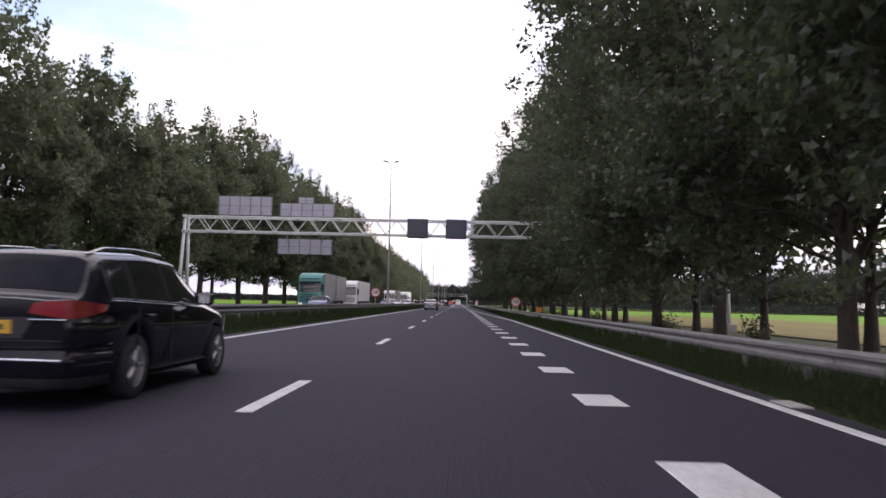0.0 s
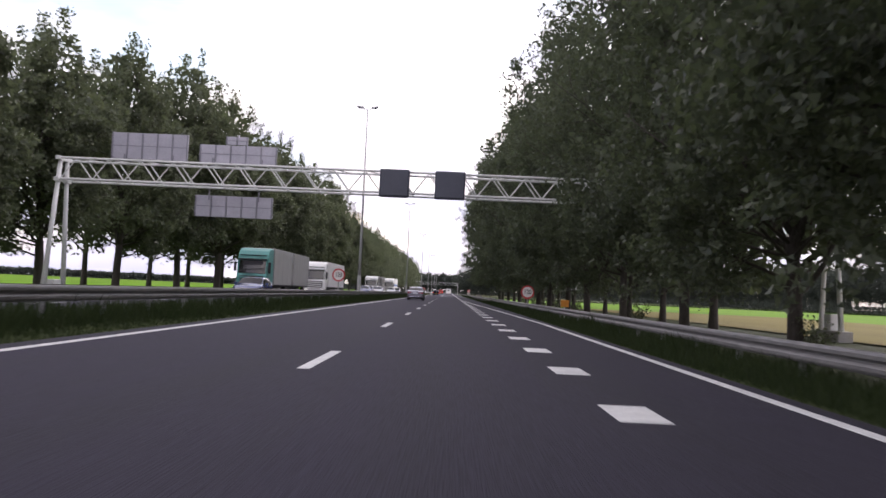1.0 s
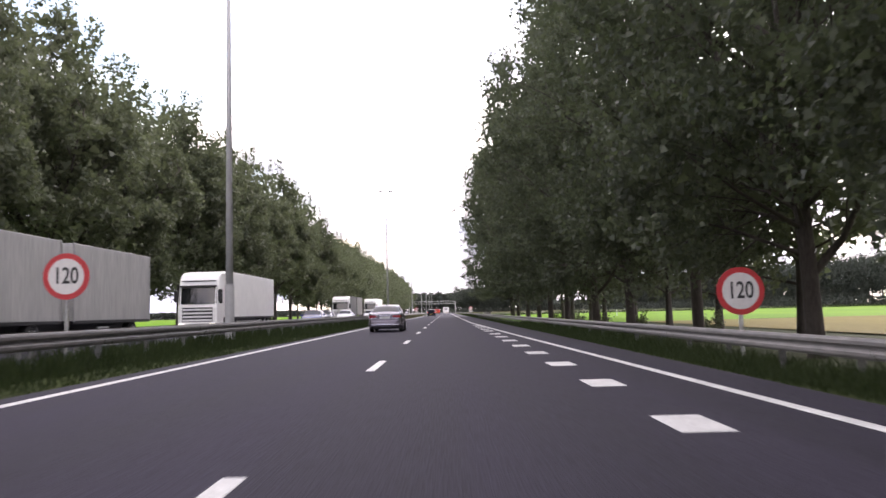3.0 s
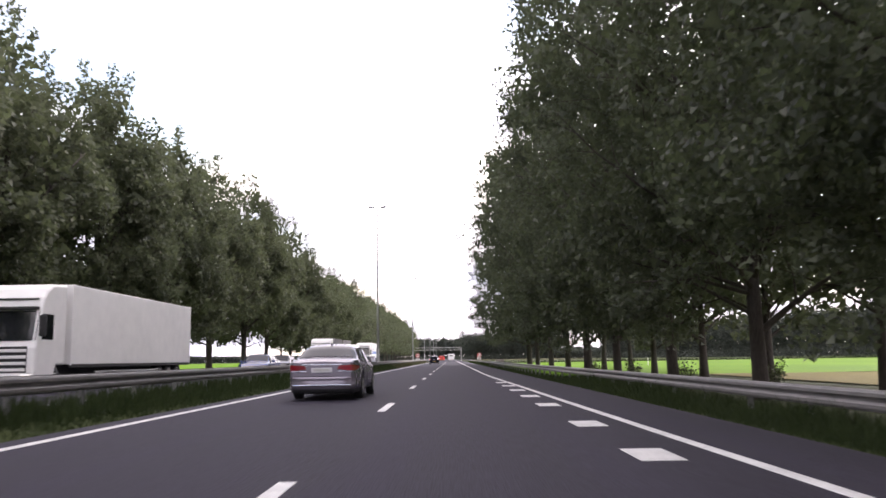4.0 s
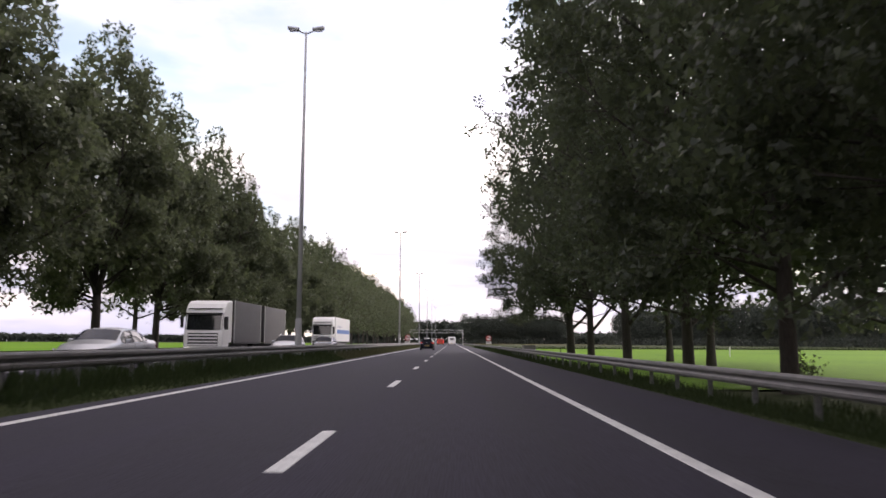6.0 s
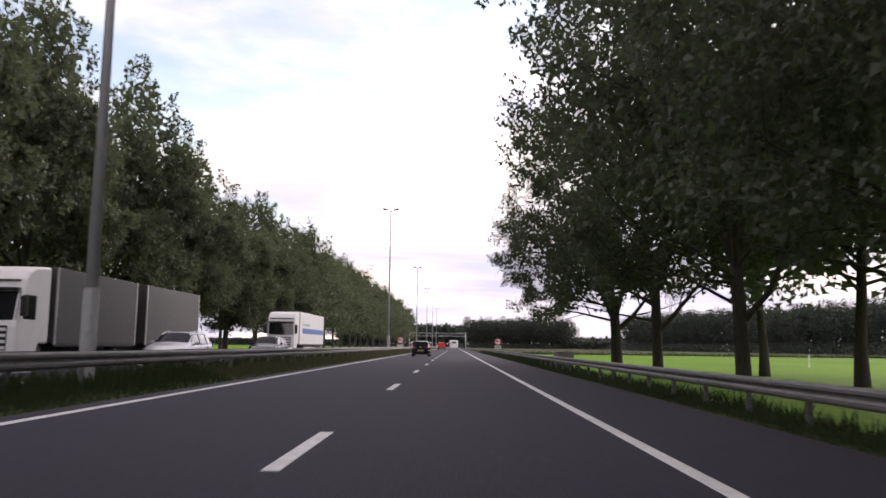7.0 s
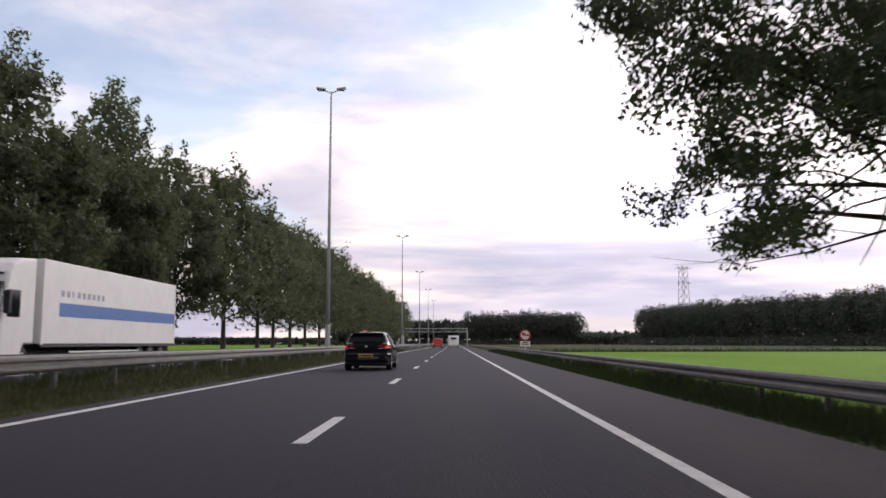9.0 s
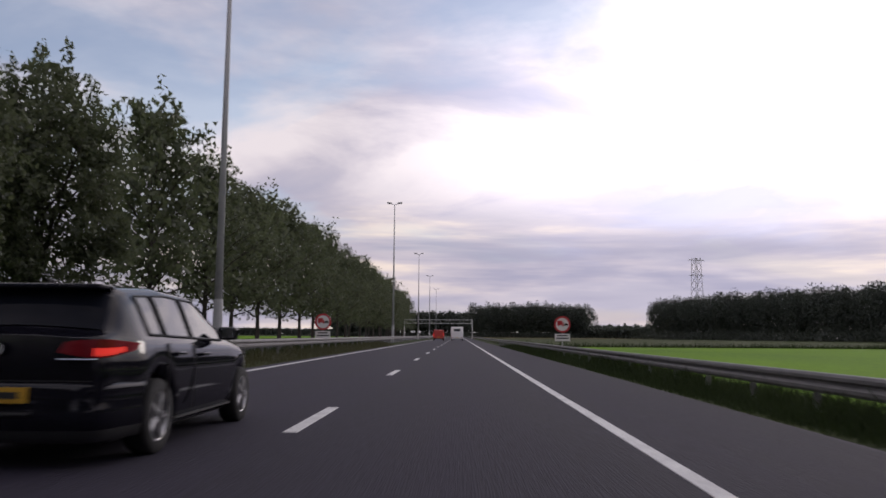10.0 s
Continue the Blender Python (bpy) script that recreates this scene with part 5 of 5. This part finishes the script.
car("saloon_car", "blue saloon among the oncoming traffic", "car", pose(-12.5, 133, 0, 0, 0, 180), SEDAN, M_BLUECAR, M_PLATE_Y, group=ON)


# ---- lorries, oncoming: built nose toward -y ----
def lorry(name, label, at, boxes, cab_mat, stripe=False, lit=True):
    """boxes: (start, end, material, label) of each cargo body behind the cab; the cab's nose is at y = 0."""
    t = thing(name, label, "lorry", "oncoming lorries", at)
    W = 1.25
    # cab shell
    prof = [(0.1, 0.55), (0.0, 0.75), (0.0, 1.6), (0.08, 1.85), (0.3, 2.95), (0.36, 3.15), (0.45, 3.4), (0.7, 3.7), (1.1, 3.9), (2.15, 3.98), (2.15, 1.0), (1.5, 1.0), (1.3, 0.55)]
    bm = bmesh.new()
    rings = []
    for u, k in ((-1, 0.93), (-0.93, 1), (0.93, 1), (1, 0.93)):
        cy, cz = 1.1, 2.1
        rings.append([bm.verts.new((u * W, cy + (y - cy) * k, cz + (z - cz) * (0.5 + 0.5 * k))) for y, z in prof])
    for a, b in zip(rings, rings[1:]):
        for i in range(len(prof)):
            j = (i + 1) % len(prof)
            bm.faces.new((a[i], a[j], b[j], b[i]))
    bm.faces.new(rings[0])
    bm.faces.new(list(reversed(rings[-1])))
    bmesh.ops.recalc_face_normals(bm, faces=bm.faces)
    bmesh.ops.bevel(bm, geom=[e for e in bm.edges if e.is_manifold and e.calc_face_angle(0) > 0.5], offset=0.05, segments=2, profile=0.5, affect="EDGES")
    cab = part("cab", bm, cab_mat, t)
    quad_panel("windscreen", [[(W * u, 0.08 + 0.2 * (z - 1.85) - 0.03 + 0.05 * u * u * u * u, z) for u in (-0.94, -0.7, -0.3, 0.3, 0.7, 0.94)] for z in (1.86, 2.2, 2.55, 2.9)], M_CARGLASS, cab, "dark lorry windscreen")
    part("sun_visor", boxed(-W * 0.92, 0.1, 2.93, W * 0.92, 0.4, 3.05, bevel=0.03), M_PLASTIC, cab, "dark smoked sun visor")
    part("roof_gap", boxed(-W * 0.85, 0.36, 3.3, W * 0.85, 0.6, 3.36, bevel=0.01), M_PLASTIC, cab)
    part("grille_backing", boxed(-W * 0.76, -0.012, 0.76, W * 0.76, 0.02, 1.66, bevel=0.01), M_PLASTIC, cab)
    part("wiper", boxed(-0.8, -0.03, 1.86, 0.1, 0.0, 1.885), M_PLASTIC, cab)
    for i in range(4):
        part("grille_slat", boxed(-W * 0.74, -0.05, 0.8 + 0.22 * i, W * 0.74, 0.0, 0.91 + 0.22 * i, bevel=0.02), cab_mat, cab)
    part("bumper", boxed(-W * 0.97, -0.06, 0.35, W * 0.97, 0.3, 0.72, bevel=0.06), cab_mat, cab)
    for s in (-1, 1):
        part("headlamp", boxed(s * 0.78 if s > 0 else -1.12, -0.08, 0.55, 1.12 if s > 0 else -0.78, -0.05, 0.68, bevel=0.01), M_HEADLIT if lit else M_LENS, cab, "headlamp")
        quad_panel("side_window", [[(s * (W + 0.006), y, z) for y in (0.36, 0.75, 1.15)] for z in (1.9, 2.35, 2.8)], M_CARGLASS, cab)
        part("mirror", boxed(s * 1.28 if s > 0 else -1.5, 0.05, 2.0, 1.5 if s > 0 else -1.28, 0.22, 2.75, bevel=0.05), M_PLASTIC, cab)
        part("step", boxed(s * 1.0 if s > 0 else -1.24, 0.35, 0.3, 1.24 if s > 0 else -1.0, 1.3, 0.55, bevel=0.03), cab_mat, cab)
    part("chassis", boxed(-0.45, 1.0, 0.65, 0.45, boxes[-1][1] - 0.3, 0.95), M_PLASTIC, t)
    for s in (-1, 1):
        wheel(t, s * 1.05, 1.35, 0.5, 0.32, s, M_GALV, 8)
    for k, (a, b, mat, lab) in enumerate(boxes):
        bx = part("cargo_body", boxed(-1.275, a, 1.02, 1.275, b, 4.02, bevel=0.03), mat, t, lab)
        for y in (a + 0.03, b - 0.03):
            for s in (-1, 1):
                part("corner_post", boxed(s * 1.24 if s > 0 else -1.292, y - 0.06, 0.98, 1.292 if s > 0 else -1.24, y + 0.06, 4.03, bevel=0.01), M_GALV if mat is not M_WHITE else M_WHITE, bx)
        for s in (-1, 1):
            part("side_rail", boxed(s * 1.2 if s > 0 else -1.285, a, 0.9, 1.285 if s > 0 else -1.2, b, 1.03, bevel=0.01), M_PLASTIC, bx)
            part("side_guard", boxed(s * 1.18 if s > 0 else -1.24, a + 2.2, 0.45, 1.24 if s > 0 else -1.18, max(a + 2.6, b - 4.5), 0.75, bevel=0.02), M_GALV, bx)
            axles = (b - 4.3, b - 3.0, b - 1.7) if b - a > 10 else (b - 1.9,)
            for y in axles:
                wheel(t, s * 1.05, y, 0.48, 0.34, s, M_GALV, 8)
        for s in (-1, 1):
            if stripe:
                x = s * 1.28
                part("stripe", boxed(min(x, x + s * 0.006), a + 1.2, 2.02, max(x, x + s * 0.006), b - 0.08, 2.52), M_BLUE, bx, "blue stripe along the side")
                for i in range(9):
                    w = 0.22 if i != 2 else 0.1
                    y = a + 1.3 + 0.42 * i
                    part("text_bar", boxed(min(x, x + s * 0.006), y, 2.75, max(x, x + s * 0.006), y + w, 2.98), M_LETTER, bx)
    return t


lorry("lorry", "white lorry with plain white refrigerated trailer", pose(-15.9, 107.3, 0), [(2.5, 16.1, M_WHITE, "plain white box trailer")], M_WHITE)
lorry("lorry", "teal lorry pulling two grey cargo bodies", pose(-15.9, 77.5, 0), [(2.4, 9.6, M_GREYBOX, "grey curtain cargo body"), (10.6, 18.4, M_GREYBOX, "grey curtain trailer")], M_TEAL)
lorry("lorry", "white lorry with dark grey cargo body and trailer", pose(-16.0, 175.5, 0) @ Matrix.Diagonal((1, 1, 0.92, 1)), [(2.5, 9.8, M_DARKBOX, "dark grey cargo body"), (11.0, 18.6, M_DARKBOX, "dark grey trailer")], M_WHITE)
lorry("lorry", "white lorry with blue stripe on white trailer", pose(-15.9, 220.8, 0), [(2.55, 15.8, M_WHITE, "white box trailer")], M_WHITE, True)


# ---- red van and caravan far ahead ----
def van(at):
    v = thing("van", "red delivery van in the fast lane ahead", "van", at=at)
    bm = boxed(-0.98, 0, 0.3, 0.98, 4.9, 1.95, bevel=0.12)
    for q in bm.verts:
        if q.co.y > 3.6 and q.co.z > 1.1:
            q.co.y -= (q.co.z - 1.1) * 1.1
        if q.co.z > 1.2:
            q.co.x *= 1 - 0.1 * (q.co.z - 1.2)
    part("body", bm, M_REDVAN, v)
    for s in (-1, 1):
        part("rear_door", boxed(s * 0.02 if s > 0 else -0.86, -0.02, 0.45, 0.86 if s > 0 else -0.02, -0.003, 1.8, bevel=0.006), M_REDVAN, v)
        part("tail_lamp", boxed(s * 0.86 if s > 0 else -0.97, -0.03, 0.85, 0.97 if s > 0 else -0.86, 0.02, 1.3, bevel=0.01), M_TAILLIT, v)
        part("mirror", boxed(s * 1.0 if s > 0 else -1.2, 3.6, 1.15, 1.2 if s > 0 else -1.0, 3.75, 1.4, bevel=0.03), M_PLASTIC, v)
        for y in (0.9, 4.0):
            wheel(v, s * 0.86, y, 0.33, 0.2, s, M_GALV)
    part("number_plate", boxed(-0.26, -0.035, 0.6, 0.26, -0.022, 0.71), M_PLATE_Y, v)
    part("bumper", boxed(-0.95, -0.08, 0.3, 0.95, 0.05, 0.45, bevel=0.03), M_PLASTIC, v)
    part("roof_rack", boxed(-0.7, 0.5, 1.95, 0.7, 2.8, 2.03, bevel=0.02), M_GALV, v)
    return v


def caravan(at):
    v = thing("caravan", "white touring caravan with rear window in the slow lane", "caravan", at=at)
    bm = boxed(-1.15, 0, 0.45, 1.15, 6.0, 2.6, bevel=0.18)
    part("body", bm, M_WHITE, v)
    part("rear_window", boxed(-0.6, -0.012, 1.75, 0.6, 0.0, 2.2, bevel=0.005), M_CARGLASS, v, "dark rear window")
    part("bumper", boxed(-1.1, -0.05, 0.4, 1.1, 0.05, 0.7, bevel=0.03), M_GREYPAINT, v)
    part("number_plate", boxed(-0.26, -0.064, 0.5, 0.26, -0.052, 0.61), M_PLATE_Y, v)
    for s in (-1, 1):
        part("tail_lamp", boxed(s * 0.82 if s > 0 else -1.05, -0.07, 0.5, 1.05 if s > 0 else -0.82, -0.052, 0.63, bevel=0.006), M_TAIL, v)
        wheel(v, s * 1.0, 2.7, 0.32, 0.2, s, M_GALV)
    part("drawbar", boxed(-0.08, 6.0, 0.4, 0.08, 7.2, 0.5), M_GALV, v)
    part("jockey_wheel", tubed((0.12, 7.0, 0.0), (0.12, 7.0, 0.6), 0.04), M_GALV, v)
    return v


van(pose(-3.7, 366, 0))
caravan(pose(-0.3, 368, 0))


# ---- small things by the verge and far off ----
M_CABINET = surface("weathered_cabinet_steel", (0.2, 0.195, 0.18), (0.32, 0.31, 0.29), 0.6, 0.1, 15, 1.5, 0.05, local=True)


def cabinet(at):
    c = thing("roadside_cabinet", "low grey metal cabinet behind the guard rail", "cabinet", at=at)
    part("body", boxed(-0.6, -0.35, -0.2, 0.6, 0.35, 0.78, bevel=0.02), M_CABINET, c)
    part("roof", boxed(-0.65, -0.4, 0.783, 0.65, 0.4, 0.85, bevel=0.02), M_CONCRETE, c)
    for x in (-0.29, 0.29):
        d = part("door", boxed(x - 0.27, -0.372, 0.0, x + 0.27, -0.353, 0.72, bevel=0.006), M_CABINET, c)
        part("handle", boxed(x - 0.02, -0.4, 0.34, x + 0.02, -0.373, 0.46, bevel=0.005), M_POST, d)
    part("plinth", boxed(-0.68, -0.42, -0.6, 0.68, 0.42, -0.2, bevel=0.02), M_CONCRETE, c)
    return c


cabinet(pose(7.2, 203.6, -0.1, 0, 0, 8))


def stake(label, at, h, r, mat):
    s = thing("stake", label, "post", at=at)
    part("shaft", tubed((0, 0, -0.4), (0.02, 0, h), r, r * 0.8, 8), mat, s)
    part("cap", tubed((0.02, 0, h), (0.02, 0, h + 0.05), r * 1.3, r * 0.9, 8), mat, s)
    return s


stake("thin leaning wooden stake in the meadow", pose(9.9, 199.8, -0.85, 0, -6, 0), 1.5, 0.04, M_BARK)
stake("white marker post standing in the green field", pose(38, 236, -0.82), 1.3, 0.09, M_WHITE)
stake("grey reflector post behind the guard rail", pose(5.9, 24.5, -0.35), 0.8, 0.05, M_GALV)

marker = thing("marker_plate", "orange marker plate on a short post behind the rail", "marker", at=pose(7.5, 65.2, 0))
part("post", tubed((0, 0.03, -0.8), (0, 0.03, 0.85), 0.035, n=8), M_GALV, marker)
part("plate", boxed(-0.26, -0.01, 0.42, 0.26, 0.0, 0.86, bevel=0.004), M_ORANGE, marker, "orange plate")

slab = thing("culvert_head", "pale concrete culvert head beneath the guard rail", "culvert", at=pose(6.9, 173.5, -0.6))
part("slab", boxed(-0.5, -1.2, -0.4, 0.5, 1.2, 0.16, bevel=0.03), M_CONCRETE, slab)
part("lip", boxed(-0.55, -1.25, 0.163, -0.3, 1.25, 0.24, bevel=0.02), M_CONCRETE, slab)
drain = thing("drain_plate", "pale concrete plate beside the edge line", "drain cover", at=pose(3.85, 1.6, 0.004))
part("plate", boxed(-0.12, -0.3, -0.05, 0.12, 0.3, 0.012, bevel=0.01), M_CONCRETE, drain)


def pylon(at, h):
    p = thing("pylon", "distant grey lattice electricity pylon above the wood", "pylon", at=at)
    n, w0, w1 = 9, 4.6, 2.6
    for i in range(n):
        z0, z1 = h * i / n, h * (i + 1) / n
        a, b = w0 + (w1 - w0) * i / n, w0 + (w1 - w0) * (i + 1) / n
        bm = bmesh.new()
        for sx, sy, tx, ty in ((-1, -1, 1, -1), (1, -1, 1, 1), (1, 1, -1, 1), (-1, 1, -1, -1)):
            tube(bm, (sx * a, sy * a, z0), (sx * b, sy * b, z1), 0.22, n=4)
            tube(bm, (sx * a, sy * a, z0), (tx * b, ty * b, z1), 0.13, n=4)
            tube(bm, (tx * a, ty * a, z0), (sx * b, sy * b, z1), 0.13, n=4)
        part("lattice_bay", bm, M_GALV, p)
    for z, w in ((h * 0.78, 7.5), (h * 0.97, 8.5)):
        bm = bmesh.new()
        for s in (-1, 1):
            tube(bm, (0, 0, z + 1.8), (s * w, 0, z), 0.18, n=4)
            tube(bm, (0, 0, z), (s * w, 0, z), 0.2, n=4)
        part("cross_arm", bm, M_GALV, p)
    return p


pylon(pose(205, 905, -1, 0, 0, 20), 70)


def sprouts(x, y, seed):
    """Leafy suckers at a trunk's foot."""
    rng = np.random.default_rng(seed)
    t = thing("shrub", "leafy green suckers at a poplar's foot", "shrub", "suckers under the poplars", pose(x, y, -0.9))
    bm = bmesh.new()
    cs = []
    for i in range(7):
        az, h = rng.uniform(0, 6.28), rng.uniform(0.7, 1.6)
        tip = Vector((0.5 * math.cos(az), 0.5 * math.sin(az), h))
        limb(bm, [Vector((0, 0, -0.1)), tip * 0.5, tip], [0.02, 0.014, 0.005], 4)
        for u in (0.45, 0.7, 0.9, 1.05):
            cs.append(np.array(tip * u)[None, :] + rng.normal(size=(14, 3)) * 0.14)
    part("stems", bm, M_BARK, t)
    c = np.concatenate(cs)
    leaf_mesh("leaves", c, 0.075 * rng.uniform(0.7, 1.3, len(c)), rng, M_LEAF_L, t)
    return t


shrub0 = sprouts(13.7, 128.0, 1)
for i, y in enumerate((157.6, 142.9, 114.8, 100.0, 71.9, 43.2, 29.0)):
    copy_thing(shrub0, pose(13.7 + 0.3 * math.sin(i * 2.1), y, -0.9, 0, 0, 70 * i))
